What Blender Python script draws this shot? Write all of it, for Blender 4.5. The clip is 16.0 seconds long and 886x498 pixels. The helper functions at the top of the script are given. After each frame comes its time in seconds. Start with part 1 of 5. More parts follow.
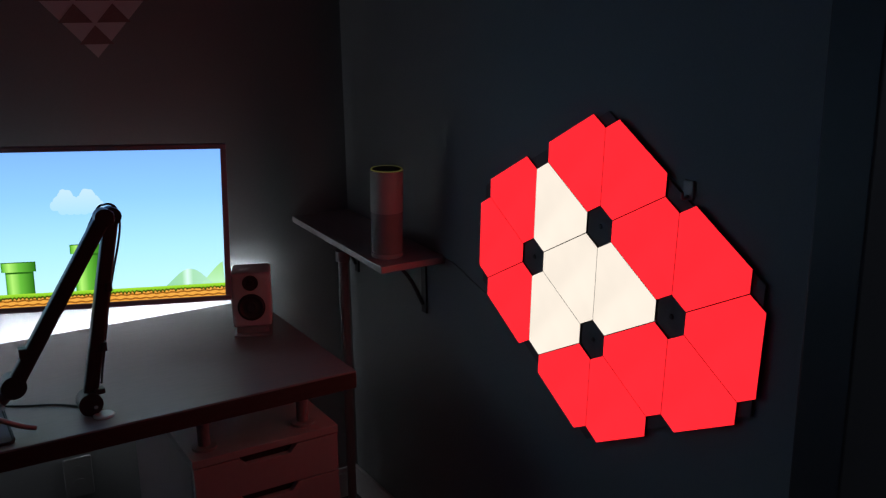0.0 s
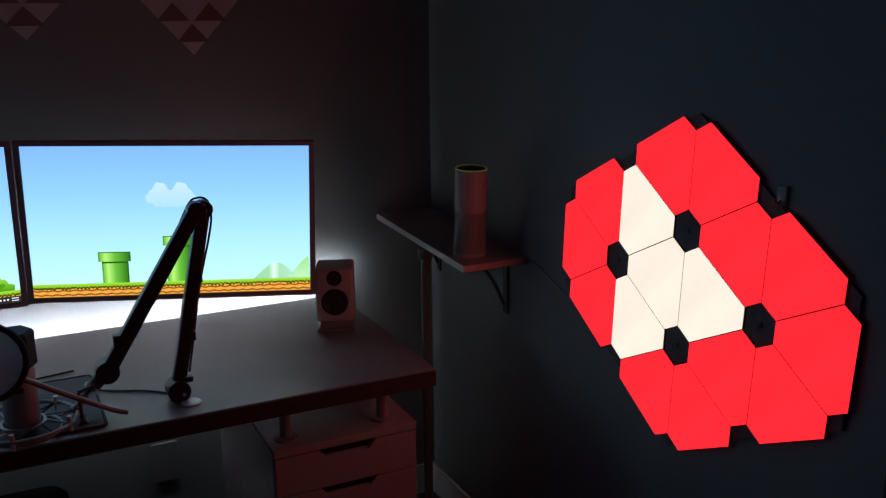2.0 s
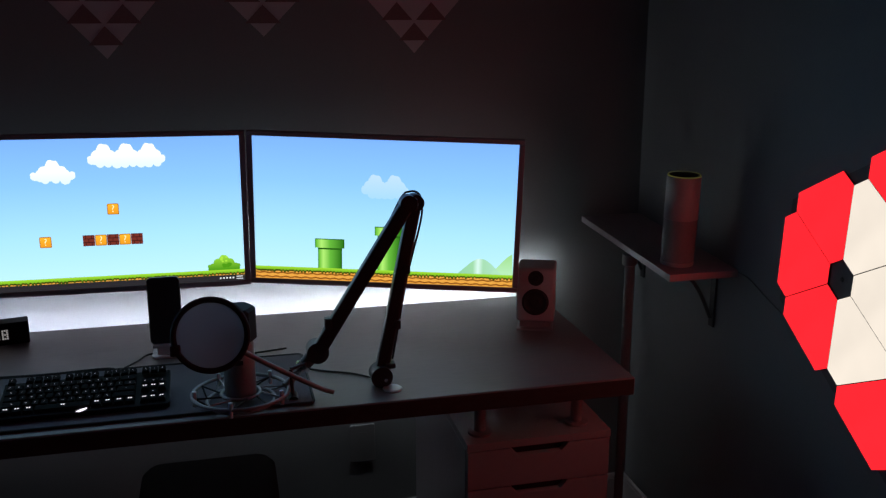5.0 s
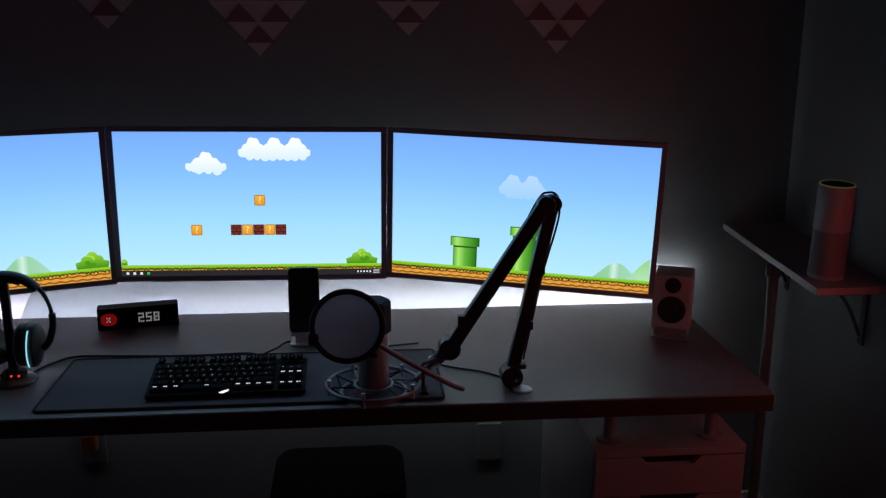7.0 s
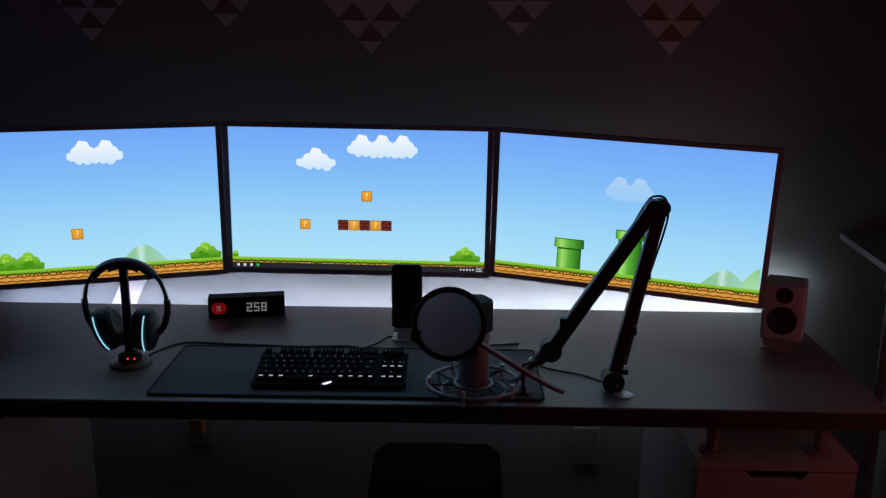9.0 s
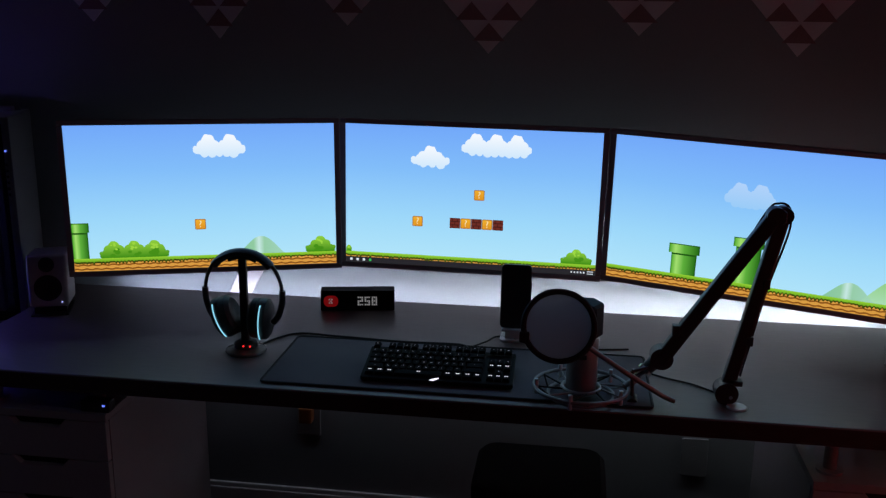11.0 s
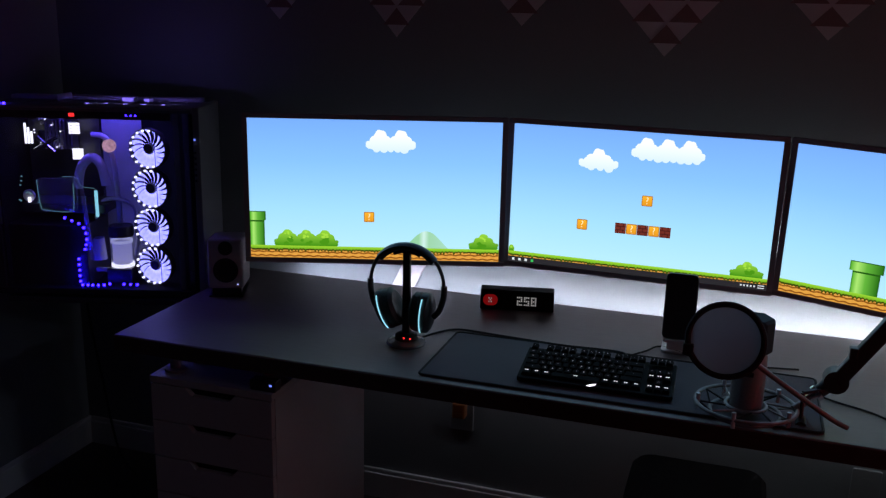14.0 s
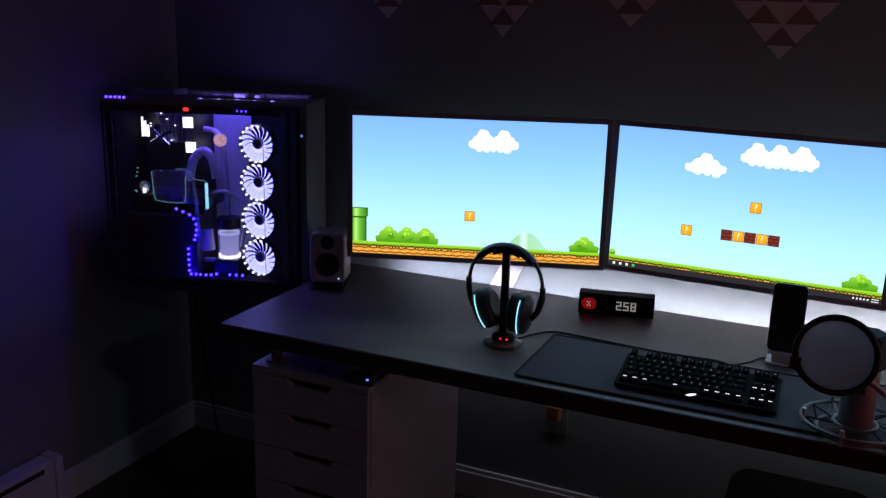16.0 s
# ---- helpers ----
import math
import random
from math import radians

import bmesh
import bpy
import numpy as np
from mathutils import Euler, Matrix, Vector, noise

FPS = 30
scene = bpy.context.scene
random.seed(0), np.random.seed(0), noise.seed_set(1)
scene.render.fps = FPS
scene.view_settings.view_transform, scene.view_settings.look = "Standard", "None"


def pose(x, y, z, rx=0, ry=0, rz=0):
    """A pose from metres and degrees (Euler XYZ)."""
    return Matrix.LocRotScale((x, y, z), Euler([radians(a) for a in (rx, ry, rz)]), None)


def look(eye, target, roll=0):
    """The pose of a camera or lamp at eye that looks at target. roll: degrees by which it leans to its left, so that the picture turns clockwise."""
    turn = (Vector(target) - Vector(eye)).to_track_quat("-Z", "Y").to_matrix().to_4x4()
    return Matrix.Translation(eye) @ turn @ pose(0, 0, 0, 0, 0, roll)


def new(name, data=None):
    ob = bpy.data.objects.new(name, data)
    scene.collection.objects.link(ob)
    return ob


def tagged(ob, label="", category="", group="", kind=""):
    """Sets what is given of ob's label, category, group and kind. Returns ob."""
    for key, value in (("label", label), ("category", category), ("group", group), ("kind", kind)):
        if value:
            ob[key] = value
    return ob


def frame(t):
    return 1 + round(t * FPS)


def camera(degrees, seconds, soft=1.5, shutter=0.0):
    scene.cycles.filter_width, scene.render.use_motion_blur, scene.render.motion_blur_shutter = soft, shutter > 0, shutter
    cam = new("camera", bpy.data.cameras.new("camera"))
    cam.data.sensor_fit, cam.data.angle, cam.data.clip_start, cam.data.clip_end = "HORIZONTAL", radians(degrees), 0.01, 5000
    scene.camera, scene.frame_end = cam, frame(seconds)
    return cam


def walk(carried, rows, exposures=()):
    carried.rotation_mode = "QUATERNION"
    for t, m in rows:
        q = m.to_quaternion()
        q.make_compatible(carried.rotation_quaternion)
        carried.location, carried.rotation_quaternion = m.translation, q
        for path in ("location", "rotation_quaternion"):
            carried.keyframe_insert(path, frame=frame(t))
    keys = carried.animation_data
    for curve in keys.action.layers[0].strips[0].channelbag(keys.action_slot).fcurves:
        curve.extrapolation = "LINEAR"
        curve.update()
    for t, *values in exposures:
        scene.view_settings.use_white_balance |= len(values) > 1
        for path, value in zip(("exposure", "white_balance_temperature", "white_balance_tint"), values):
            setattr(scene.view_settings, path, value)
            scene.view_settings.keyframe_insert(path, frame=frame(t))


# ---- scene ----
cam = camera(51.40, 16.0, soft=1.3)
PATH = [
    (0, (-0.054, 0.021, 1.497), (0.9524, 1.6764, 1.0004), -0.78),
    (0.5, (-0.055, 0.022, 1.497), (0.9237, 1.6938, 1.0010), -0.80),
    (1, (-0.057, 0.023, 1.497), (0.8861, 1.7155, 1.0019), -0.74),
    (1.5, (-0.058, 0.023, 1.497), (0.8435, 1.7387, 1.0024), -0.68),
    (2, (-0.060, 0.024, 1.497), (0.7943, 1.7635, 1.0016), -0.58),
    (2.5, (-0.063, 0.026, 1.497), (0.7374, 1.7909, 1.0034), -0.52),
    (3, (-0.065, 0.027, 1.497), (0.6761, 1.8174, 1.0034), -0.44),
    (3.5, (-0.068, 0.028, 1.497), (0.6084, 1.8444, 1.0047), -0.31),
    (4, (-0.071, 0.029, 1.497), (0.5350, 1.8701, 1.0047), -0.22),
    (4.5, (-0.074, 0.030, 1.497), (0.4575, 1.8940, 1.0049), -0.15),
    (7, (-0.089, 0.033, 1.497), (0.0888, 1.9629, 1.0046), 0.19),
    (7.5, (-0.092, 0.033, 1.497), (0.0312, 1.9673, 1.0043), 0.26),
    (8, (-0.094, 0.033, 1.497), (-0.0269, 1.9700, 1.0038), 0.33),
    (8.5, (-0.096, 0.033, 1.497), (-0.0807, 1.9711, 1.0034), 0.44),
    (9, (-0.099, 0.033, 1.497), (-0.1365, 1.9705, 1.0025), 0.45),
    (11.5, (-0.111, 0.032, 1.497), (-0.4342, 1.9415, 0.9982), 0.82),
    (12, (-0.113, 0.031, 1.497), (-0.4907, 1.9307, 0.9970), 0.93),
    (12.5, (-0.116, 0.031, 1.497), (-0.5541, 1.9170, 0.9966), 1.04),
    (13, (-0.118, 0.030, 1.497), (-0.6125, 1.9022, 0.9956), 1.10),
    (13.5, (-0.120, 0.030, 1.497), (-0.6674, 1.8867, 0.9951), 1.18),
    (14, (-0.123, 0.029, 1.497), (-0.7212, 1.8699, 0.9943), 1.26),
    (14.5, (-0.125, 0.028, 1.497), (-0.7675, 1.8537, 0.9927), 1.30),
    (15, (-0.127, 0.027, 1.497), (-0.8286, 1.8306, 0.9907), 1.44),
    (15.5, (-0.129, 0.026, 1.497), (-0.8812, 1.8091, 0.9902), 1.51),
    (16, (-0.131, 0.026, 1.497), (-0.9230, 1.7906, 0.9891), 1.55),
]
# the clip's own exposure and white balance drift a little on the way
EXPOSURES = [(0, 0.36, 6500, 10), (3.5, 0.40, 6500, 10), (4.7, 0.30, 6500, 10), (7, 0.08, 6400, 10), (9, -0.10, 6200, 10), (11.5, -0.06, 6200, 10), (12.5, -0.02, 6250, 10), (14.5, 0.22, 6450, 10), (16, 0.44, 6550, 10)]
walk(cam, [(t, look(eye, target, roll)) for t, eye, target, roll in PATH], EXPOSURES)

# ---- light: a dark room lit by screens, light panels, led strips and added fills ----
world = bpy.data.worlds.new("night")
world.use_nodes = True
world.node_tree.nodes["Background"].inputs[0].default_value = (0.02, 0.025, 0.04, 1)
world.node_tree.nodes["Background"].inputs[1].default_value = 0.02
scene.world = world

# ---- plan ----
WALL_N, WALL_E, WALL_W, WALL_S = 2.56, 1.146, -2.28, -3.20
FL, CEIL = -0.05, 2.40  # floor and ceiling; heights count from 5 cm over the floor
DESK_X0, DESK_X1, DESK_Y0, DESK_Y1, DESK_Z = -1.563, 0.806, 1.827, 2.490, 0.700
LEFT, RIGHT = -1, 1


def lin(r, g, b):
    """A colour from 0..255 screen values."""
    return tuple(((c / 255) / 12.92 if c <= 10 else ((c / 255 + 0.055) / 1.055) ** 2.4) for c in (r, g, b)) + (1,)


# ---- materials ----
def surface(name, color, rough=0.5, metal=0.0, grain=60.0, vary=0.15, bump=0.05, stain=3.0, coat=0.0, each=0.0, stretch=(1, 1, 1)):
    m = bpy.data.materials.new(name)
    m.use_nodes = True
    nt = m.node_tree
    n, l = nt.nodes, nt.links
    b = n["Principled BSDF"]
    b.inputs["Metallic"].default_value = metal
    b.inputs["Coat Weight"].default_value = coat
    tc = n.new("ShaderNodeTexCoord")
    mp = n.new("ShaderNodeMapping")
    mp.inputs["Scale"].default_value = stretch
    l.new(tc.outputs["Object"], mp.inputs["Vector"])
    fine = n.new("ShaderNodeTexNoise")
    fine.inputs["Scale"].default_value = grain
    fine.inputs["Detail"].default_value = 5
    wide = n.new("ShaderNodeTexNoise")
    wide.inputs["Scale"].default_value = stain
    wide.inputs["Detail"].default_value = 4
    for t in (fine, wide):
        l.new(mp.outputs[0], t.inputs["Vector"])
    mix = n.new("ShaderNodeMath")
    mix.operation = "ADD"
    l.new(fine.outputs["Fac"], mix.inputs[0])
    l.new(wide.outputs["Fac"], mix.inputs[1])
    last = mix.outputs[0]
    if each:
        info = n.new("ShaderNodeObjectInfo")
        k = n.new("ShaderNodeMath")
        k.operation = "MULTIPLY_ADD"
        k.inputs[1].default_value = each
        l.new(info.outputs["Random"], k.inputs[0])
        l.new(last, k.inputs[2])
        last = k.outputs[0]
    ramp = n.new("ShaderNodeMapRange")
    ramp.inputs["From Min"].default_value, ramp.inputs["From Max"].default_value = 0.6, 1.4 + each
    ramp.inputs["To Min"].default_value, ramp.inputs["To Max"].default_value = 1 - vary, 1 + vary
    l.new(last, ramp.inputs["Value"])
    hue = n.new("ShaderNodeMix")
    hue.data_type, hue.blend_type = "RGBA", "MULTIPLY"
    hue.inputs["Factor"].default_value = 1.0
    hue.inputs["A"].default_value = (*color[:3], 1)
    l.new(ramp.outputs[0], hue.inputs["B"])
    l.new(hue.outputs["Result"], b.inputs["Base Color"])
    rr = n.new("ShaderNodeMapRange")
    rr.inputs["To Min"].default_value, rr.inputs["To Max"].default_value = max(rough - 0.1, 0.02), min(rough + 0.1, 1.0)
    l.new(wide.outputs["Fac"], rr.inputs["Value"])
    l.new(rr.outputs[0], b.inputs["Roughness"])
    if bump:
        bp = n.new("ShaderNodeBump")
        bp.inputs["Strength"].default_value = bump
        bp.inputs["Distance"].default_value = 0.002
        l.new(fine.outputs["Fac"], bp.inputs["Height"])
        l.new(bp.outputs[0], b.inputs["Normal"])
    return m


def glow(name, color, strength=1.0, low=None, axis="Z", vary=0.0, scale=6.0, between=()):
    """A thing that gives off light; low: the colour at its lower end, where it has two."""
    m = bpy.data.materials.new(name)
    m.use_nodes = True
    nt = m.node_tree
    n, l = nt.nodes, nt.links
    n.remove(n["Principled BSDF"])
    e = n.new("ShaderNodeEmission")
    e.inputs["Color"].default_value = color
    e.inputs["Strength"].default_value = strength
    l.new(e.outputs[0], n["Material Output"].inputs["Surface"])
    tc = n.new("ShaderNodeTexCoord")
    if low is not None:
        sep = n.new("ShaderNodeSeparateXYZ")
        l.new(tc.outputs["Generated"], sep.inputs[0])
        r = n.new("ShaderNodeValToRGB")
        r.color_ramp.elements[0].color = low
        r.color_ramp.elements[1].color = color
        for at, tone in between:
            r.color_ramp.elements.new(at).color = tone
        l.new(sep.outputs[axis], r.inputs["Fac"])
        l.new(r.outputs["Color"], e.inputs["Color"])
    if vary:
        t = n.new("ShaderNodeTexNoise")
        t.inputs["Scale"].default_value = scale
        l.new(tc.outputs["Object"], t.inputs["Vector"])
        k = n.new("ShaderNodeMapRange")
        k.inputs["To Min"].default_value, k.inputs["To Max"].default_value = strength * (1 - vary), strength * (1 + vary)
        l.new(t.outputs["Fac"], k.inputs["Value"])
        l.new(k.outputs[0], e.inputs["Strength"])
    return m


def clear(name, color=(1, 1, 1, 1), rough=0.0, mixing=0.9):
    m = bpy.data.materials.new(name)
    m.use_nodes = True
    nt = m.node_tree
    n, l = nt.nodes, nt.links
    b = n["Principled BSDF"]
    b.inputs["Base Color"].default_value = color
    b.inputs["Roughness"].default_value = max(rough, 0.03)
    tr = n.new("ShaderNodeBsdfTransparent")
    tr.inputs["Color"].default_value = color
    mx = n.new("ShaderNodeMixShader")
    mx.inputs[0].default_value = mixing
    l.new(b.outputs[0], mx.inputs[1])
    l.new(tr.outputs[0], mx.inputs[2])
    l.new(mx.outputs[0], n["Material Output"].inputs["Surface"])
    return m


def veil(name, color, open_part):
    """Thin cloth: part holes, part threads that let light through."""
    m = bpy.data.materials.new(name)
    m.use_nodes = True
    n, l = m.node_tree.nodes, m.node_tree.links
    n.remove(n["Principled BSDF"])
    a, b, c = n.new("ShaderNodeBsdfTranslucent"), n.new("ShaderNodeBsdfDiffuse"), n.new("ShaderNodeBsdfTransparent")
    a.inputs["Color"].default_value = b.inputs["Color"].default_value = color
    m1, m2 = n.new("ShaderNodeMixShader"), n.new("ShaderNodeMixShader")
    l.new(a.outputs[0], m1.inputs[1])
    l.new(b.outputs[0], m1.inputs[2])
    m2.inputs[0].default_value = open_part
    l.new(m1.outputs[0], m2.inputs[1])
    l.new(c.outputs[0], m2.inputs[2])
    l.new(m2.outputs[0], n["Material Output"].inputs["Surface"])
    return m


WALL = surface("wall_paint", (0.212, 0.225, 0.229), 0.75, grain=220, vary=0.06, bump=0.12, stain=1.2)
CEILING = surface("ceiling_paint", (0.5, 0.5, 0.49), 0.9, grain=150, vary=0.05, bump=0.2)
FLOOR = surface("dark_floor", (0.05, 0.042, 0.04), 0.45, grain=25, vary=0.3, bump=0.1, stretch=(1, 8, 1))
TRIM = surface("white_trim", (0.62, 0.61, 0.6), 0.4, grain=90, vary=0.06, bump=0.03)
DARKTRIM = surface("dark_casing", (0.04, 0.038, 0.037), 0.5, grain=90, vary=0.1)
DESKTOP = surface("desk_laminate", (0.166, 0.134, 0.131), 0.44, grain=70, vary=0.16, bump=0.05, stretch=(0.25, 3, 1))
# shade of the unlit desk front put into a dark colour
EDGESHADE = surface("desk_edge_shade", (0.050, 0.036, 0.036), 0.6, grain=90, vary=0.2, stretch=(0.25, 1, 1))
EDGESHADE.node_tree.nodes["Principled BSDF"].inputs["Specular IOR Level"].default_value = 0.1
WHITEWOOD = surface("white_lacquer", (0.335, 0.30, 0.31), 0.38, grain=80, vary=0.05, bump=0.02)
# near-black colour that paints the shade inside openings
SHADOWGAP = surface("recess_shade", (0.02, 0.02, 0.02), 0.8)
STEEL = surface("brushed_steel", (0.55, 0.55, 0.56), 0.32, 1.0, grain=120, vary=0.12, stretch=(1, 1, 6))
DARKSTEEL = surface("dull_metal", (0.30, 0.28, 0.28), 0.5, 0.3, grain=120, vary=0.12)
CHROME = surface("chrome", (0.75, 0.76, 0.78), 0.12, 1.0, vary=0.05)
BLACK = surface("black_plastic", (0.022, 0.022, 0.024), 0.42, grain=300, vary=0.15, bump=0.05)
BEZEL = surface("dark_bezel", (0.25, 0.22, 0.25), 0.38, grain=300, vary=0.1, bump=0.03)
CLAMP = surface("pale_metal", (0.62, 0.64, 0.66), 0.45, 0.3, vary=0.1)
KEYCAP = surface("keycap_plastic", (0.006, 0.006, 0.007), 0.85, grain=400, vary=0.2, each=0.2)
POST = surface("grey_enamel", (0.19, 0.235, 0.245), 0.5, grain=120, vary=0.1)
BOARD = surface("dark_board", (0.11, 0.11, 0.115), 0.7, grain=120, vary=0.15)
BLACKCLOTH = surface("black_cloth", (0.008, 0.008, 0.009), 0.95, grain=500, vary=0.2, bump=0.2)
BLACKCLOTH.node_tree.nodes["Principled BSDF"].inputs["Specular IOR Level"].default_value = 0.1
RUBBER = surface("black_rubber", (0.015, 0.015, 0.016), 0.8, grain=200, vary=0.2)
FABRIC = surface("mat_cloth", (0.105, 0.090, 0.104), 0.9, grain=900, vary=0.2, bump=0.3)
LEATHER = surface("black_leatherette", (0.02, 0.02, 0.021), 0.5, grain=260, vary=0.2, bump=0.25)
SPEAKERWHITE = surface("white_satin_paint", (0.48, 0.44, 0.44), 0.35, grain=120, vary=0.04, bump=0.02)
CONE = surface("black_cone", (0.02, 0.02, 0.021), 0.55, grain=200, vary=0.2)
IVORY = surface("ivory_plastic", (0.36, 0.345, 0.34), 0.5, grain=150, vary=0.05)
OUTLET = surface("dull_plastic", (0.21, 0.215, 0.215), 0.5, grain=150, vary=0.05)
GRILLE = surface("perforated_white", (0.21, 0.20, 0.20), 0.6, grain=700, vary=0.35, bump=0.4)
ORANGE = surface("orange_plastic", (0.32, 0.11, 0.03), 0.5)
MESHCLOTH = veil("nylon_mesh", (0.46, 0.42, 0.45, 1), 0.06)
ACRYLIC = clear("clear_acrylic", (0.9, 0.92, 0.95, 1), 0.05, 0.8)
GLASS = clear("tinted_glass", (0.86, 0.86, 0.9, 1), 0.03, 0.97)
CLOTH = surface("pale_cotton", (0.60, 0.57, 0.58), 0.95, grain=500, vary=0.1, bump=0.2)
RUST = surface("rust_cotton", (0.235, 0.150, 0.145), 0.95, grain=500, vary=0.2, bump=0.2)
MICSILVER = surface("satin_silver", (0.27, 0.25, 0.25), 0.5, 0.45, grain=200, vary=0.15)

SKY = glow("screen_sky", lin(120, 172, 250), 1.0, low=lin(188, 236, 250), between=((0.35, lin(164, 220, 250)), (0.7, lin(136, 193, 250))))
CLOUDWHITE = glow("screen_cloud", lin(255, 255, 255), 1.0, low=lin(214, 236, 252))
CLOUDFAINT = glow("screen_faint_cloud", lin(184, 214, 250), 1.0, low=lin(160, 208, 248))
PIPETONES = ((0.05, lin(96, 176, 52)), (0.22, lin(168, 226, 110)), (0.5, lin(98, 176, 58)), (0.94, lin(44, 112, 24)))
PIPELIT = glow("screen_pipe", lin(30, 76, 16), 1.0, low=lin(48, 110, 26), axis="X", between=PIPETONES)
PIPECAP = glow("screen_pipe_cap", lin(30, 76, 16), 1.0, low=lin(48, 110, 26), axis="X", between=PIPETONES)
PIPEDARK = glow("screen_pipe_shadow", lin(38, 92, 22), 1.0)
BUSH = glow("screen_bush", lin(150, 210, 60), 1.0, low=lin(62, 140, 20))
BUSHDARK = glow("screen_bush_hollow", lin(74, 146, 22), 1.0)
BUSHLIGHT = glow("screen_bush_light", lin(164, 218, 64), 1.0)
HILL = glow("screen_hill", lin(166, 216, 190), 1.0, low=lin(140, 200, 160), axis="X", between=((0.34, lin(150, 206, 160)), (0.45, lin(205, 236, 226)), (0.56, lin(156, 208, 168))))
HILLGREEN = glow("screen_green_hill", lin(150, 208, 130), 1.0, low=lin(176, 226, 180))
GRASS = glow("screen_grass", lin(156, 212, 52), 1.0, low=lin(92, 150, 24))
GRASSDARK = glow("screen_grass_edge", lin(62, 70, 16), 1.0)
DIRT = glow("screen_dirt", lin(222, 158, 66), 1.0)
DIRTDARK = glow("screen_dirt_wave", lin(138, 82, 26), 1.0)
BLOCK = glow("screen_block", lin(246, 176, 44), 1.0, low=lin(228, 148, 34))
BLOCKEDGE = glow("screen_block_edge", lin(170, 112, 50), 1.0)
BLOCKMARK = glow("screen_block_mark", lin(255, 236, 180), 1.0)
BRICK = glow("screen_brick", lin(112, 46, 36), 1.0)
BRICKGAP = glow("screen_brick_joint", lin(58, 24, 22), 1.0)
TASKBAR = glow("screen_taskbar", lin(42, 40, 44), 1.0)
ICON = glow("screen_icon", lin(215, 220, 225), 1.0)
ICONGREEN = glow("screen_icon_green", lin(60, 190, 90), 1.0)

PANELRED = glow("panel_red", (0.94, 0.0160, 0.0245, 1), 1.25, vary=0.14, scale=9.0)
PANELWHITE = glow("panel_warm_white", (0.775, 0.69, 0.59, 1), 1.0, vary=0.14, scale=8.0)
STRIP = glow("led_strip_white", (0.93, 0.95, 1.0, 1), 64.0, low=(0.28, 0.30, 0.40, 1), axis="X", between=((0.5, (0.46, 0.47, 0.55, 1)),))
STRIPSIDE = glow("led_strip_side", (0.88, 0.96, 1.0, 1), 22.0)
STRIPTOP = glow("led_strip_upper", (0.92, 0.94, 1.0, 1), 42.0, low=(0.34, 0.36, 0.48, 1), axis="X", between=((0.5, (0.58, 0.58, 0.68, 1)),))
FANWHITE = glow("fan_blade_light", (0.24, 0.24, 1.0, 1), 2.8, vary=0.75, scale=70)
LEDWHITE = glow("led_white", (0.9, 0.88, 1.0, 1), 1.8)
LEDVIOLET = glow("led_violet", (0.0105, 0.0036, 1.0, 1), 40.0)
LEDBRIGHT = glow("led_violet_bright", (0.030, 0.011, 1.0, 1), 14.0)
LEDBLUE = glow("led_blue", (0.15, 0.22, 1.0, 1), 1.3)
LEDCYAN = glow("led_cyan", lin(150, 225, 245), 1.0)
LEDTEAL = glow("led_teal", lin(130, 190, 200), 0.45)
LEDRED = glow("led_red", (1.0, 0.03, 0.03, 1), 1.5)
RINGLIGHT = glow("ring_light", lin(120, 116, 60), 0.25)
DIGIT = glow("clock_digit", lin(190, 186, 184), 0.38)
CLOCKRED = glow("clock_red", lin(170, 22, 26), 0.30)
KEYLIGHT = glow("key_legend", lin(235, 225, 235), 1.0)


# ---- mesh helpers ----
def part(name, bm, material, parent=None, label="", smooth=False, m=None):
    me = bpy.data.meshes.new(name)
    if m is not None:
        bmesh.ops.transform(bm, matrix=m, verts=bm.verts)
    bm.to_mesh(me)
    bm.free()
    if smooth:
        for p in me.polygons:
            p.use_smooth = True
        me.set_sharp_from_angle(angle=radians(40))
    me.materials.append(material)
    ob = new(name, me)
    if parent is not None:
        ob.parent = parent
    if label:
        tagged(ob, label)
    return ob


def thing(name, label, category, m=None, group="", kind=""):
    ob = new(name)
    ob.empty_display_size = 0.05
    if m is not None:
        ob.matrix_basis = m
    return tagged(ob, label, category, group, kind)


def box(x0, x1, y0, y1, z0, z1, bevel=0.0, seg=2):
    bm = bmesh.new()
    bmesh.ops.create_cube(bm, size=1, matrix=Matrix.LocRotScale(((x0 + x1) / 2, (y0 + y1) / 2, (z0 + z1) / 2), None, (abs(x1 - x0), abs(y1 - y0), abs(z1 - z0))))
    if bevel:
        bmesh.ops.bevel(bm, geom=bm.edges[:], offset=bevel, segments=seg, affect="EDGES", profile=0.6)
    return bm


def join(*bms):
    out = bms[0]
    for b in bms[1:]:
        me = bpy.data.meshes.new("tmp")
        b.to_mesh(me)
        b.free()
        out.from_mesh(me)
        bpy.data.meshes.remove(me)
    return out


def rod(a, b, r, r2=None, seg=20, caps=True):
    a, b = Vector(a), Vector(b)
    d = b - a
    bm = bmesh.new()
    bmesh.ops.create_cone(bm, cap_ends=caps, segments=seg, radius1=r, radius2=r if r2 is None else r2, depth=d.length,
                          matrix=Matrix.Translation((a + b) / 2) @ d.to_track_quat("Z", "Y").to_matrix().to_4x4())
    return bm


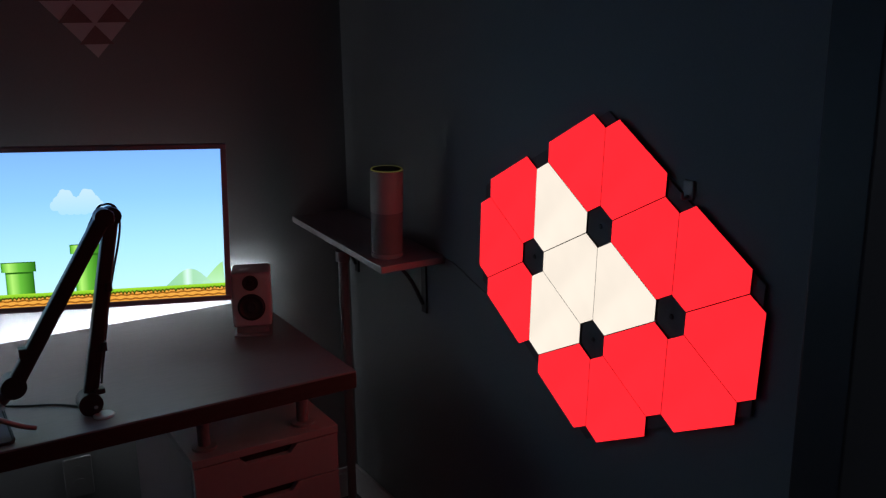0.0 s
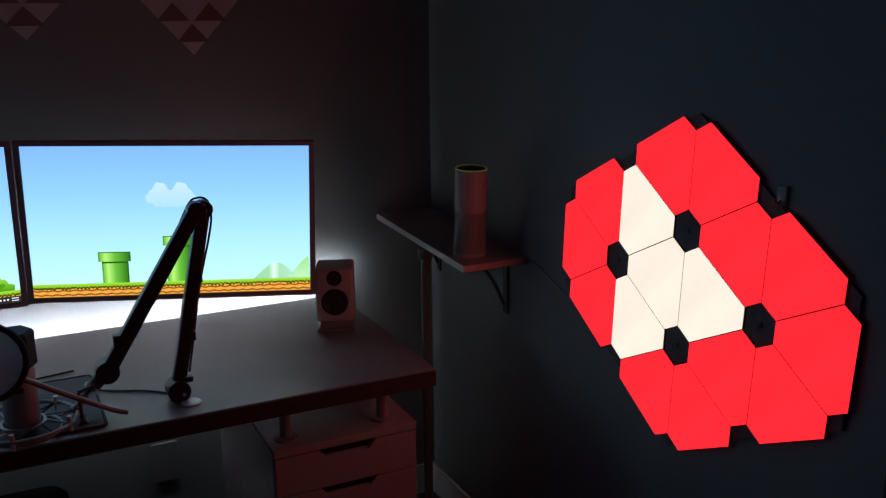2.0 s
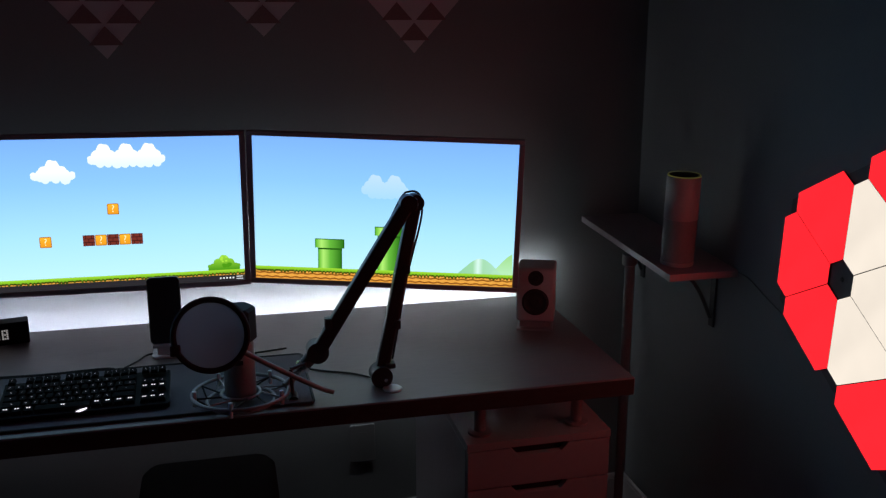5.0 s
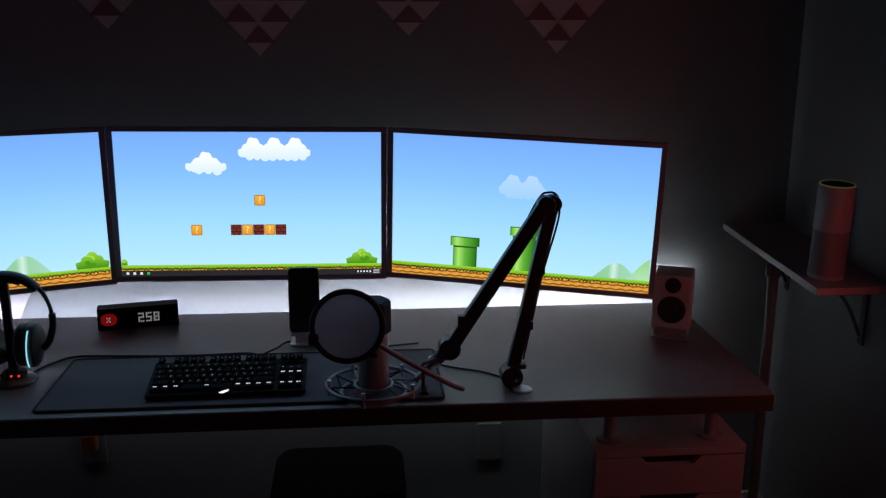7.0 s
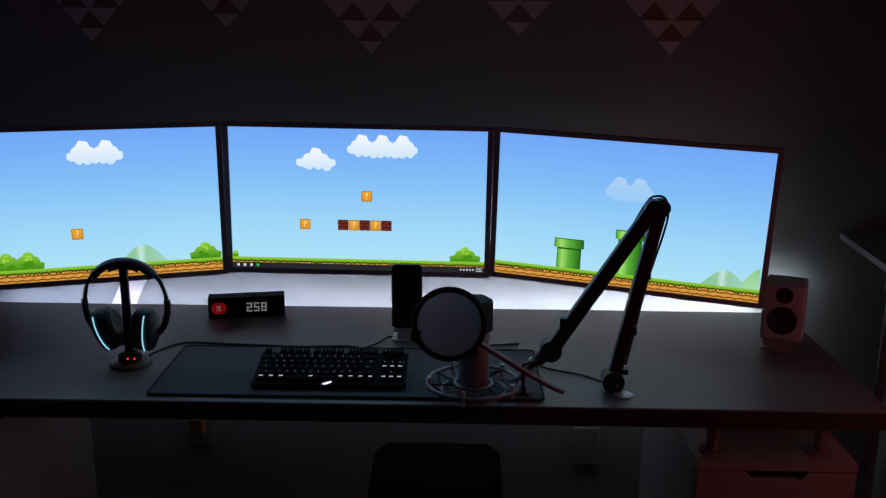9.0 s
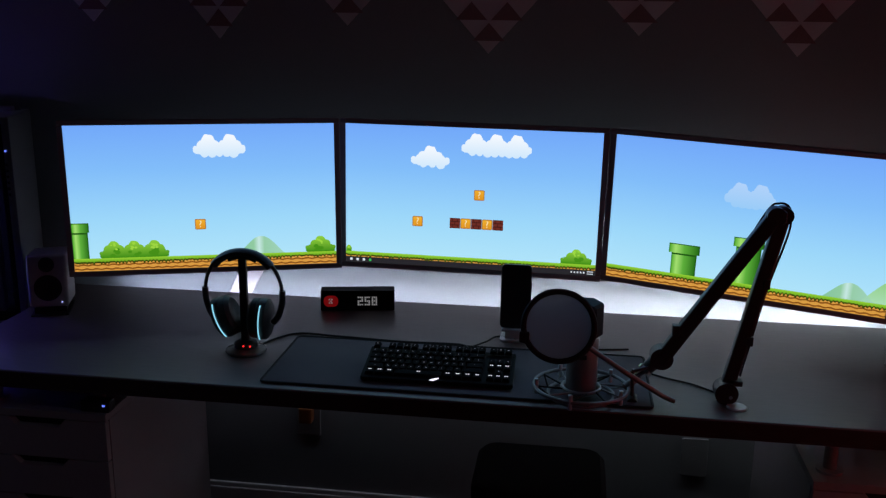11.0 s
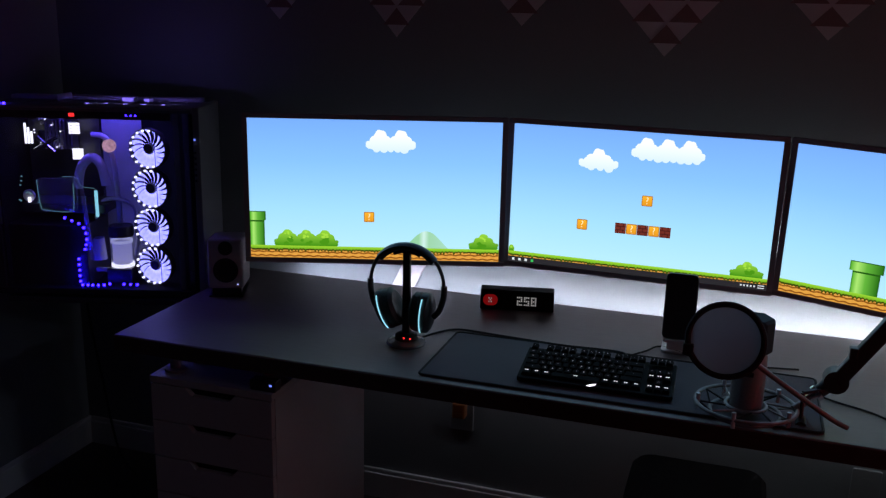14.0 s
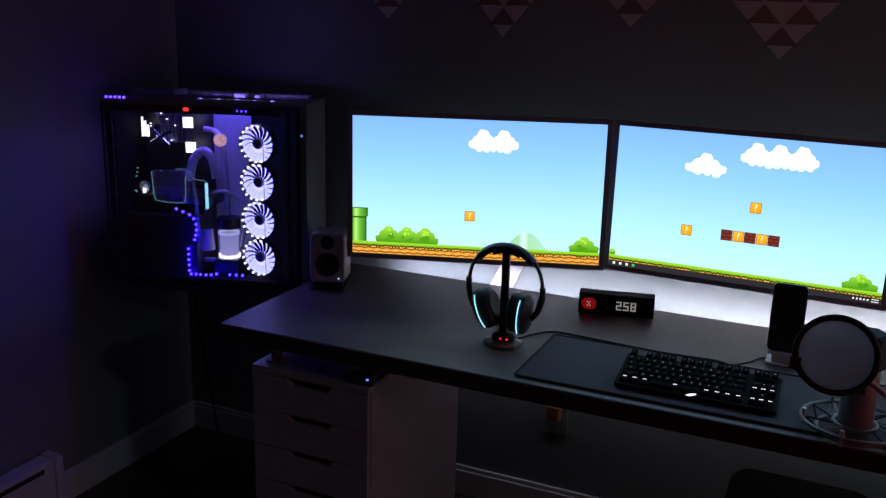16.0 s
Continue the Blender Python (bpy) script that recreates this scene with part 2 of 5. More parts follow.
def lathe(profile, seg=40, m=None):
    """A turned body about z from (radius, height) pairs."""
    bm = bmesh.new()
    rings = []
    for r, z in profile:
        if r < 1e-5:
            rings.append([bm.verts.new((0, 0, z))])
        else:
            rings.append([bm.verts.new((r * math.cos(2 * math.pi * k / seg), r * math.sin(2 * math.pi * k / seg), z)) for k in range(seg)])
    for a, b in zip(rings, rings[1:]):
        for k in range(seg):
            q = [a[k % len(a)], a[(k + 1) % len(a)], b[(k + 1) % len(b)], b[k % len(b)]]
            q = list(dict.fromkeys(q))
            if len(q) > 2:
                bm.faces.new(q)
    bmesh.ops.recalc_face_normals(bm, faces=bm.faces)
    if m is not None:
        bmesh.ops.transform(bm, matrix=m, verts=bm.verts)
    return bm


def prism(points, z0, z1, bevel=0.0):
    """An upright prism over an outline in x and y."""
    bm = bmesh.new()
    lo = [bm.verts.new((x, y, z0)) for x, y in points]
    hi = [bm.verts.new((x, y, z1)) for x, y in points]
    bm.faces.new(lo[::-1])
    bm.faces.new(hi)
    for k in range(len(points)):
        j = (k + 1) % len(points)
        bm.faces.new((lo[k], lo[j], hi[j], hi[k]))
    bmesh.ops.recalc_face_normals(bm, faces=bm.faces)
    if bevel:
        bmesh.ops.bevel(bm, geom=bm.edges[:], offset=bevel, segments=1, affect="EDGES")
    return bm


def tube(points, r, seg=8, closed=False, steps=6):
    """A round cable or rod along a smooth line through the points."""
    pts = [Vector(p) for p in points]
    line = []
    n = len(pts)
    spans = n if closed else n - 1
    for i in range(spans):
        p1, p2 = pts[i], pts[(i + 1) % n]
        p0 = pts[i - 1] if closed or i else p1
        p3 = pts[(i + 2) % n] if closed or i + 2 < n else p2
        for s in range(steps):
            t = s / steps
            line.append(0.5 * ((2 * p1) + (p2 - p0) * t + (2 * p0 - 5 * p1 + 4 * p2 - p3) * t * t + (3 * p1 - p0 - 3 * p2 + p3) * t ** 3))
    if not closed:
        line.append(pts[-1])
    bm = bmesh.new()
    rings = []
    m = len(line)
    up = Vector((0.123, 0.345, 0.93)).normalized()
    for i, p in enumerate(line):
        d = (line[(i + 1) % m] - line[i - 1]) if closed or 0 < i < m - 1 else (line[1] - line[0] if i == 0 else line[-1] - line[-2])
        d.normalize()
        a = d.cross(up)
        if a.length < 1e-3:
            a = d.cross(Vector((1, 0, 0)))
        a.normalize()
        c = d.cross(a)
        rings.append([bm.verts.new(p + r * (math.cos(2 * math.pi * k / seg) * a + math.sin(2 * math.pi * k / seg) * c)) for k in range(seg)])
    for i in range(m if closed else m - 1):
        a, b = rings[i], rings[(i + 1) % m]
        for k in range(seg):
            bm.faces.new((a[k], a[(k + 1) % seg], b[(k + 1) % seg], b[k]))
    if not closed:
        bm.faces.new(rings[0])
        bm.faces.new(rings[-1])
    bmesh.ops.recalc_face_normals(bm, faces=bm.faces)
    return bm


def rounded(w, h, r, seg=5):
    """The outline of a rounded rectangle about the origin."""
    out = []
    for cx, cy, a in ((w / 2 - r, h / 2 - r, 0), (-w / 2 + r, h / 2 - r, 90), (-w / 2 + r, -h / 2 + r, 180), (w / 2 - r, -h / 2 + r, 270)):
        for k in range(seg + 1):
            t = radians(a + 90 * k / seg)
            out.append((cx + r * math.cos(t), cy + r * math.sin(t)))
    return out


def setting(name, bm, material, label, category):
    return tagged(part(name, bm, material), label, category, kind="structure")


UPRIGHT = pose(0, 0, 0, 90)  # turns x, y outlines into x, z

# ---- the room ----
setting("floor", box(WALL_W - 0.1, 3.6, WALL_S - 0.1, WALL_N + 0.1, FL - 0.1, FL), FLOOR, "dark brown floor of the room", "floor")
setting("ceiling", box(WALL_W - 0.1, 3.6, WALL_S - 0.1, WALL_N + 0.1, CEIL, CEIL + 0.1), CEILING, "plain white painted ceiling", "ceiling")
setting("wall_north", box(WALL_W - 0.1, 3.6, WALL_N, WALL_N + 0.1, FL, CEIL), WALL, "grey-blue painted wall behind the desk", "wall")
setting("wall_west", box(WALL_W - 0.1, WALL_W, WALL_S, WALL_N, FL, CEIL), WALL, "grey-blue painted wall beside the computer", "wall")
setting("wall_south", box(WALL_W - 0.1, 3.6, WALL_S - 0.1, WALL_S, FL, CEIL), WALL, "grey-blue painted wall opposite the desk", "wall")
bm = join(box(WALL_E, WALL_E + 0.11, 0.890, WALL_N, FL, CEIL), box(WALL_E, WALL_E + 0.11, WALL_S, 0.02, FL, CEIL), box(WALL_E, WALL_E + 0.11, 0.02, 0.890, 2.03, CEIL))
setting("wall_east", bm, WALL, "grey-blue painted wall with the light panels and a doorway", "wall")
setting("wall_hall", box(3.5, 3.6, WALL_S, WALL_N, FL, CEIL), WALL, "dim wall of the room beyond the doorway", "wall")


def base_board(x0, x1, y0, y1):
    return join(box(x0, x1, y0, y1, FL, FL + 0.085, 0.002), box(x0, x1, y0 + (y1 - y0) * 0.3, y1, FL + 0.085, FL + 0.1, 0.003) if abs(x1 - x0) > abs(y1 - y0) else box(x0 + (x1 - x0) * 0.0, x1 - (x1 - x0) * 0.3, y0, y1, FL + 0.085, FL + 0.1, 0.003))


setting("baseboard_north", base_board(WALL_W + 0.016, WALL_E - 0.016, WALL_N - 0.015, WALL_N), TRIM, "white moulded baseboard along the wall", "baseboard")
setting("baseboard_west", base_board(WALL_W, WALL_W + 0.015, WALL_S, WALL_N), TRIM, "white moulded baseboard along the wall", "baseboard")
setting("baseboard_east", base_board(WALL_E - 0.015, WALL_E, 0.92, WALL_N), TRIM, "white moulded baseboard along the wall", "baseboard")
casing = join(box(WALL_E - 0.018, WALL_E + 0.128, 0.800, 0.890, FL, 2.03, 0.004), box(WALL_E - 0.018, WALL_E + 0.128, 0.02, 0.10, FL, 2.03, 0.004), box(WALL_E - 0.018, WALL_E + 0.128, 0.1005, 0.7995, 1.95, 2.03, 0.004))
setting("door_1", casing, DARKTRIM, "dark door casing round the open doorway", "door frame")

# electric heater along the west wall
heater = thing("baseboard_heater", "white electric baseboard heater low on the wall", "heater")
part("body", box(WALL_W + 0.016, WALL_W + 0.075, 0.55, 1.84, FL + 0.03, 0.155, 0.006), TRIM, heater)
# dark strip in place of the shaded slot opening
part("slot_shade", box(WALL_W + 0.070, WALL_W + 0.0765, 0.60, 1.80, 0.125, 0.140, 0.001), SHADOWGAP, heater, "dark strip painting the shade in the outlet slot")
part("end_cap", box(WALL_W + 0.016, WALL_W + 0.08, 1.8405, 1.87, FL + 0.025, 0.16, 0.006), TRIM, heater)


def wall_outlet(x, z, plug):
    o = thing("wall_outlet", "white wall outlet with an orange plug" if plug else "white wall outlet above the baseboard", "outlet", pose(x, WALL_N, z))
    part("plate", prism(rounded(0.075, 0.118, 0.006), 0, 0.006, 0.0015), OUTLET, o, m=UPRIGHT)
    for k in (-1, 1):
        part("socket", prism(rounded(0.034, 0.03, 0.012), 0.006, 0.0065), OUTLET, o, m=pose(0, 0, k * 0.02) @ UPRIGHT)
    if plug:
        part("plug", box(-0.02, 0.02, -0.045, -0.009, -0.005, 0.045, 0.006), ORANGE, o, "orange plug")


wall_outlet(-0.871, 0.291, True)
wall_outlet(0.284, 0.252, False)

# ---- desk ----
desk = thing("desk", "long grey-brown laminate worktop on metal risers over drawer units", "desk", pose(0, 0, 0))
part("worktop", box(DESK_X0, DESK_X1, DESK_Y0, DESK_Y1, DESK_Z - 0.042, DESK_Z, 0.004, 3), DESKTOP, desk)
# thin dark strip stands for shade on the worktop's front edge
part("edge_shade", box(DESK_X0 + 0.001, DESK_X1 - 0.003, DESK_Y0 - 0.0022, DESK_Y0 - 0.0002, DESK_Z - 0.041, DESK_Z - 0.003, 0.0008), EDGESHADE, desk, "dark strip painting the shade on the front edge")
RISERS = [(x, y) for x in (-1.455, -1.19, 0.468, 0.706) for y in (1.925, 2.38)]
TOP_LEFT, TOP_RIGHT = 0.585, 0.556
for x, y in RISERS:
    z = TOP_LEFT if x < 0 else TOP_RIGHT
    rh = DESK_Z - 0.0425 - z - 0.0005
    part("riser", lathe([(0, 0), (0.028, 0), (0.028, 0.006), (0.014, 0.008), (0.014, rh - 0.0075), (0.026, rh - 0.0055), (0.026, rh), (0, rh)], 24), DARKSTEEL, desk, "round dull metal riser", True, pose(x, y, z + 0.0005))
led = thing("led_strip", "white led strip behind the desk glowing on the wall", "led strip", group="led strips behind the desk")
part("strip", box(-1.42, 0.75, DESK_Y1 + 0.004, DESK_Y1 + 0.005, 0.680, 0.692), STRIP, led)
part("channel", box(-1.43, 0.76, DESK_Y1 + 0.0003, DESK_Y1 + 0.0037, 0.676, 0.696), BLACK, led)
led2 = thing("led_strip", "white led strip on wall clips behind the monitors", "led strip", group="led strips behind the desk")
part("strip", box(-1.36, 0.62, WALL_N - 0.071, WALL_N - 0.070, 0.866, 0.878), STRIPTOP, led2)
part("channel", box(-1.37, 0.63, WALL_N - 0.0745, WALL_N - 0.0713, 0.858, 0.886), BLACK, led2)
for x in (-1.2, -0.5, 0.1, 0.5):
    part("clip", box(x - 0.004, x + 0.004, WALL_N - 0.0712, WALL_N - 0.0005, 0.888, 0.894), BLACK, led2)
    part("clip_foot", box(x - 0.004, x + 0.004, WALL_N - 0.0745, WALL_N - 0.0713, 0.8862, 0.894), BLACK, led2)
led3 = thing("led_strip", "short white led strip on wall clips behind the speaker", "led strip", group="led strips behind the desk")
part("strip", box(0.68, 0.855, WALL_N - 0.041, WALL_N - 0.040, 0.752, 0.762), STRIPSIDE, led3)
part("channel", box(0.675, 0.860, WALL_N - 0.0445, WALL_N - 0.0413, 0.748, 0.766), BLACK, led3)
for x in (0.70, 0.82):
    part("clip", box(x - 0.004, x + 0.004, WALL_N - 0.0412, WALL_N - 0.0005, 0.7445, 0.7475), BLACK, led3)
    part("clip_foot", box(x - 0.004, x + 0.004, WALL_N - 0.0445, WALL_N - 0.0413, 0.7445, 0.7478), BLACK, led3)


def drawer_unit(x0, x1, top, label):
    y0, y1 = 1.870, 2.44
    u = thing("drawer_unit", label, "drawer unit", group="drawer units under the desk")
    part("side_panel", box(x0, x0 + 0.018, y0 + 0.018, y1, FL, top - 0.0185, 0.001), WHITEWOOD, u)
    part("side_panel", box(x1 - 0.018, x1, y0 + 0.018, y1, FL, top - 0.0185, 0.001), WHITEWOOD, u)
    part("back_panel", box(x0 + 0.0185, x1 - 0.0185, y1 - 0.006, y1, FL + 0.01, top - 0.019), WHITEWOOD, u)
    part("bottom_panel", box(x0 + 0.0185, x1 - 0.0185, y0 + 0.03, y1 - 0.007, FL + 0.02, FL + 0.036), WHITEWOOD, u)
    part("top", box(x0, x1, y0, y1, top - 0.018, top, 0.0015), WHITEWOOD, u)
    h = (top - 0.021 - FL - 0.006) / 6
    for k in range(6):
        zt = top - 0.021 - k * h
        w = x1 - x0 - 0.004
        cx = (x0 + x1) / 2
        front = [(-w / 2, -h + 0.003), (w / 2, -h + 0.003), (w / 2, 0), (0.070, 0), (0.052, -0.019), (-0.052, -0.019), (-0.070, 0), (-w / 2, 0)]
        d = part("drawer", prism(front, 0.0, 0.017, 0.0008), WHITEWOOD, u, m=pose(cx, y0 + 0.0175, zt) @ UPRIGHT)
        # dark sheet behind the cut-out paints the shade inside the drawer
        part("pull_shade", box(cx - 0.072, cx + 0.072, y0 + 0.020, y0 + 0.024, zt - 0.026, zt), SHADOWGAP, d, "dark sheet painting the shade in the cut-out pull")
    return u


drawer_unit(-1.497, -1.150, TOP_LEFT, "white lacquered drawer unit under the desk beside the computer")
drawer_unit(0.423, 0.772, TOP_RIGHT, "white lacquered drawer unit under the desk beside the wall")

hub = thing("usb_hub", "small black usb hub with a blue light", "usb hub", pose(-1.180, 1.895, TOP_LEFT))
part("case", box(-0.035, 0.035, -0.016, 0.016, 0.0003, 0.028, 0.004), BLACK, hub)
part("indicator", box(0.020, 0.026, -0.018, -0.0155, 0.017, 0.021), LEDBLUE, hub, "blue indicator light")

# black stool pushed under the desk
stool = thing("stool", "low black upholstered stool pushed under the desk", "stool", pose(-0.150, 2.035, 0))
part("seat", prism(rounded(0.31, 0.27, 0.05), 0.385, 0.45, 0.012), BLACKCLOTH, stool, smooth=True)
part("frame", box(-0.13, 0.13, -0.11, 0.11, 0.36, 0.384, 0.004), BLACK, stool)
for sx in (-1, 1):
    for sy in (-1, 1):
        part("leg", rod((sx * 0.115, sy * 0.095, 0.36), (sx * 0.135, sy * 0.115, FL), 0.012, 0.010), BLACK, stool)


# ---- monitors ----
MW, MH = 0.6386, 0.3575


def flat(name, outline, material, screen, lift):
    """A flat shape of the picture on a screen: an outline in metres from the screen's lower left corner."""
    bm = bmesh.new()
    bm.faces.new([bm.verts.new((x, 0, z)) for x, z in outline])
    bmesh.ops.triangulate(bm, faces=bm.faces)
    return part(name, bm, material, screen, m=pose(-MW / 2, -0.0006 - 0.0003 * lift, 0))


def quad(x0, x1, z0, z1):
    return [(x0 * MW, z0 * MH), (x1 * MW, z0 * MH), (x1 * MW, z1 * MH), (x0 * MW, z1 * MH)]


def puffs(name, material, screen, u0, u1, v0, v1, lobes, floating=True, seed=1):
    """A cloud or bush: overlapping round puffs in one flat mesh."""
    rnd = random.Random(seed)
    x0, w, z0, h = u0 * MW, (u1 - u0) * MW, v0 * MH, (v1 - v0) * MH
    pitch = w / (lobes + 0.45)
    discs = []
    for k in range(lobes):
        cx = x0 + w / 2 + (k - (lobes - 1) / 2) * pitch
        r = 0.27 * h
        discs += [(cx, z0 + 0.70 * h, r), (cx - 0.07 * h, z0 + 0.86 * h, 0.13 * h), (cx + 0.10 * h, z0 + 0.84 * h, 0.12 * h)]
        discs += [(cx - 0.26 * pitch, z0 + 0.52 * h, 0.24 * h), (cx + 0.26 * pitch, z0 + 0.50 * h, 0.25 * h)]
    if not floating:
        discs = [(cx, cz - 0.04 * h, rr * 1.12) for cx, cz, rr in discs]
    n = 5 * lobes + 3
    for k in range(n):
        s = k / (n - 1)
        r = (0.17 if 0 < k < n - 1 else 0.12) * h * rnd.uniform(0.85, 1.15)
        cx = x0 + r + (w - 2 * r) * s
        if floating:
            discs += [(cx, z0 + (0.22 + 0.12 * (k % 2)) * h if 0 < k < n - 1 else z0 + 0.34 * h, r), (cx, z0 + 0.42 * h, r)]
        else:
            discs += [(cx, z0 + 0.12 * h, r * 0.8), (cx, z0 + 0.28 * h, r)]
    bm = bmesh.new()
    for i, (cx, cz, r) in enumerate(discs):
        ring = []
        for q in range(18):
            a = 2 * math.pi * q / 18
            ring.append(bm.verts.new((cx + r * math.cos(a) * rnd.uniform(0.96, 1.04), -0.000004 * i, max(cz + r * math.sin(a) * rnd.uniform(0.96, 1.04), z0))))
        bm.faces.new(ring)
    b = min(z0 + 0.45 * h, z0 + h)
    lo = z0 + (0.2 * h if floating else 0.0)
    bm.faces.new([bm.verts.new((x, 0.00001, z)) for x, z in ((x0 + 0.10 * h, lo), (x0 + w - 0.10 * h, lo), (x0 + w - 0.2 * h, b), (x0 + 0.2 * h, b))])
    if not floating:
        for tone, low, high, size in ((BUSHDARK, 0.10, 0.50, 0.10), (BUSHLIGHT, 0.50, 0.84, 0.06)):
            spots = bmesh.new()
            for k in range(6 * lobes):
                cx = x0 + w / 2 + (rnd.randrange(lobes) - (lobes - 1) / 2) * pitch + rnd.uniform(-0.16, 0.16) * pitch * (1.5 if tone is BUSHDARK else 1)
                cz, r = z0 + rnd.uniform(low, high) * h, size * h * rnd.uniform(0.6, 1.2)
                spots.faces.new([spots.verts.new((cx + 1.3 * r * math.cos(a * math.pi / 6), -0.000004 * k, cz + r * math.sin(a * math.pi / 6))) for a in range(12)])
            part("bush_spots", spots, tone, screen, m=pose(-MW / 2, -0.0016 - (0.0003 if tone is BUSHLIGHT else 0), 0))
    return part(name, bm, material, screen, m=pose(-MW / 2, -0.0012, 0))


def pipe(screen, u0, u1, v1, cap):
    w = u1 - u0
    flat("pipe_body", quad(max(u0 + 0.10 * w, 0), u1 - 0.08 * w, 0.076, v1 - cap), PIPELIT, screen, 3)
    flat("pipe_band", quad(max(u0 + 0.10 * w, 0), u1 - 0.08 * w, v1 - cap - 0.012, v1 - cap), PIPEDARK, screen, 4)
    flat("pipe_cap", quad(max(u0, 0), u1, v1 - cap, v1), PIPECAP, screen, 5)
    flat("pipe_rim", quad(max(u0 + 0.02 * w, 0), u1 - 0.02 * w, v1 - 0.006, v1), PIPEDARK, screen, 6)


def block(screen, u, v, brick=False, size=0.0415):
    du, dv = size / 2, size / 2 * MW / MH
    if brick:
        flat("brick_tile", quad(u - du, u + du, v - dv, v + dv), BRICKGAP, screen, 2)
        for r in range(3):
            z0 = v - dv + (r + 0.10) * dv * 2 / 3
            z1 = v - dv + (r + 0.90) * dv * 2 / 3
            for a, b in (((0.0, 0.46), (0.52, 1.0)) if r % 2 else ((0.0, 0.22), (0.28, 0.72), (0.78, 1.0))):
                flat("brick", quad(u - du + a * 2 * du, u - du + b * 2 * du, z0, z1), BRICK, screen, 3)
        return
    flat("block_edge", [(u * MW + x, v * MH + y) for x, y in rounded(du * 2 * MW, dv * 2 * MH, 0.003)], BLOCKEDGE, screen, 2)
    flat("block_face", [(u * MW + x, v * MH + y) for x, y in rounded(du * 1.72 * MW, dv * 1.72 * MH, 0.002)], BLOCK, screen, 3)
    cu = bpy.data.curves.new("mark", "FONT")
    cu.body, cu.size, cu.align_x, cu.align_y = "?", 0.024, "CENTER", "CENTER"
    tmp = bpy.data.objects.new("tmp", cu)
    me = bpy.data.meshes.new_from_object(tmp)
    bpy.data.objects.remove(tmp)
    bm = bmesh.new()
    bm.from_mesh(me)
    part("block_mark", bm, BLOCKMARK, screen, m=pose(-MW / 2 + u * MW, -0.0018, v * MH) @ UPRIGHT)


def ground(screen, taskbar=False):
    """The strip of earth under ragged grass along the foot of the picture."""
    rnd = random.Random(30 + taskbar)
    base = 0.040 if taskbar else 0.0
    top = 0.079 if taskbar else 0.089
    flat("dirt", quad(0, 1, base, top - 0.02), DIRT, screen, 1)
    for row in range(1 if taskbar else 2):
        v = base + 0.008 + 0.029 * row
        pts = [(k / 160, v + 0.0036 * math.sin(k / 160 * 170 + row * 2.1 + 0.6 * math.sin(k / 9))) for k in range(161)]
        flat("dirt_wave", [(u * MW, (w + 0.0105) * MH) for u, w in pts] + [(u * MW, w * MH) for u, w in pts[::-1]], DIRTDARK, screen, 2)
    fringe = [(k / 150, rnd.uniform(0.8, 1.25) * (0.040 if k % 2 else 0.027)) for k in range(151)]
    flat("grass_edge", [(0, top * MH), (MW, top * MH)] + [(u * MW, (top - d) * MH) for u, d in fringe[::-1]], GRASSDARK, screen, 3)
    flat("grass", [(0, top * MH), (MW, top * MH)] + [(u * MW, (top - 0.55 * d - 0.003) * MH) for u, d in fringe[::-1]], GRASS, screen, 4)


def hill(screen, u0, u1, v1, mat=None, clip=1.0):
    pts = []
    for k in range(31):
        s = k / 30
        u = u0 + (u1 - u0) * s
        if u <= clip:
            pts.append((u * MW, (0.084 + (v1 - 0.084) * math.sin(math.pi * s) ** 1.25) * MH))
    pts.append((min(u1, clip) * MW, 0.083 * MH))
    flat("hill", pts, mat or HILL, screen, 0.5)


def monitor(x, y, z, turn, lean, tilt, label):
    """x, y, z: the middle of the screen's lower edge; turn: degrees about the upright; lean: in its own plane; tilt: top forwards."""
    o = thing("monitor", label, "monitor", pose(x, y, z, tilt, lean, turn), group="row of three monitors")
    b, top, low = 0.0137, 0.0115, 0.0135
    bm = join(box(-MW / 2 - b, MW / 2 + b, -0.004, 0.014, MH, MH + top, 0.002), box(-MW / 2 - b, MW / 2 + b, -0.004, 0.014, -low, 0, 0.002),
              box(-MW / 2 - b, -MW / 2, -0.0035, 0.0135, 0.0005, MH - 0.0005, 0.001), box(MW / 2, MW / 2 + b, -0.0035, 0.0135, 0.0005, MH - 0.0005, 0.001))
    part("bezel", bm, BEZEL, o)
    part("back_cover", join(box(-MW / 2 - 0.004, MW / 2 + 0.004, 0.0145, 0.032, -0.010, MH + 0.008, 0.006), box(-0.2, 0.2, 0.0325, 0.06, 0.05, MH - 0.06, 0.01)), BLACK, o)
    part("wall_arm", join(box(-0.06, 0.06, 0.0605, 0.068, 0.11, 0.23, 0.003), rod((0, 0.0685, 0.17), (0, (WALL_N - y) / math.cos(radians(turn)) - 0.025, 0.17), 0.018)), BLACK, o)
    s = part("screen", box(-MW / 2, MW / 2, 0.0, 0.006, 0, MH), SKY, o)
    return o, s


m_left, s1 = monitor(-0.9995, 2.1566, 0.8704, 17.5, -0.17, -0.5, "wide dark-framed monitor showing a pipe, bushes and one block")
m_mid, s2 = monitor(-0.3577, 2.282, 0.8657, -0.4, 0.54, -0.2, "wide dark-framed monitor showing clouds and a row of blocks")
m_right, s3 = monitor(0.2965, 2.206, 0.853, -15.75, 1.82, 2.6, "wide dark-framed monitor showing two green pipes and hills")


ground(s1)
puffs("cloud", CLOUDWHITE, s1, 0.465, 0.662, 0.765, 0.935, 2, seed=3)
block(s1, 0.478, 0.31)
pipe(s1, -0.008, 0.064, 0.338, 0.066)
puffs("bush", BUSH, s1, 0.095, 0.355, 0.086, 0.212, 3, False, 5)
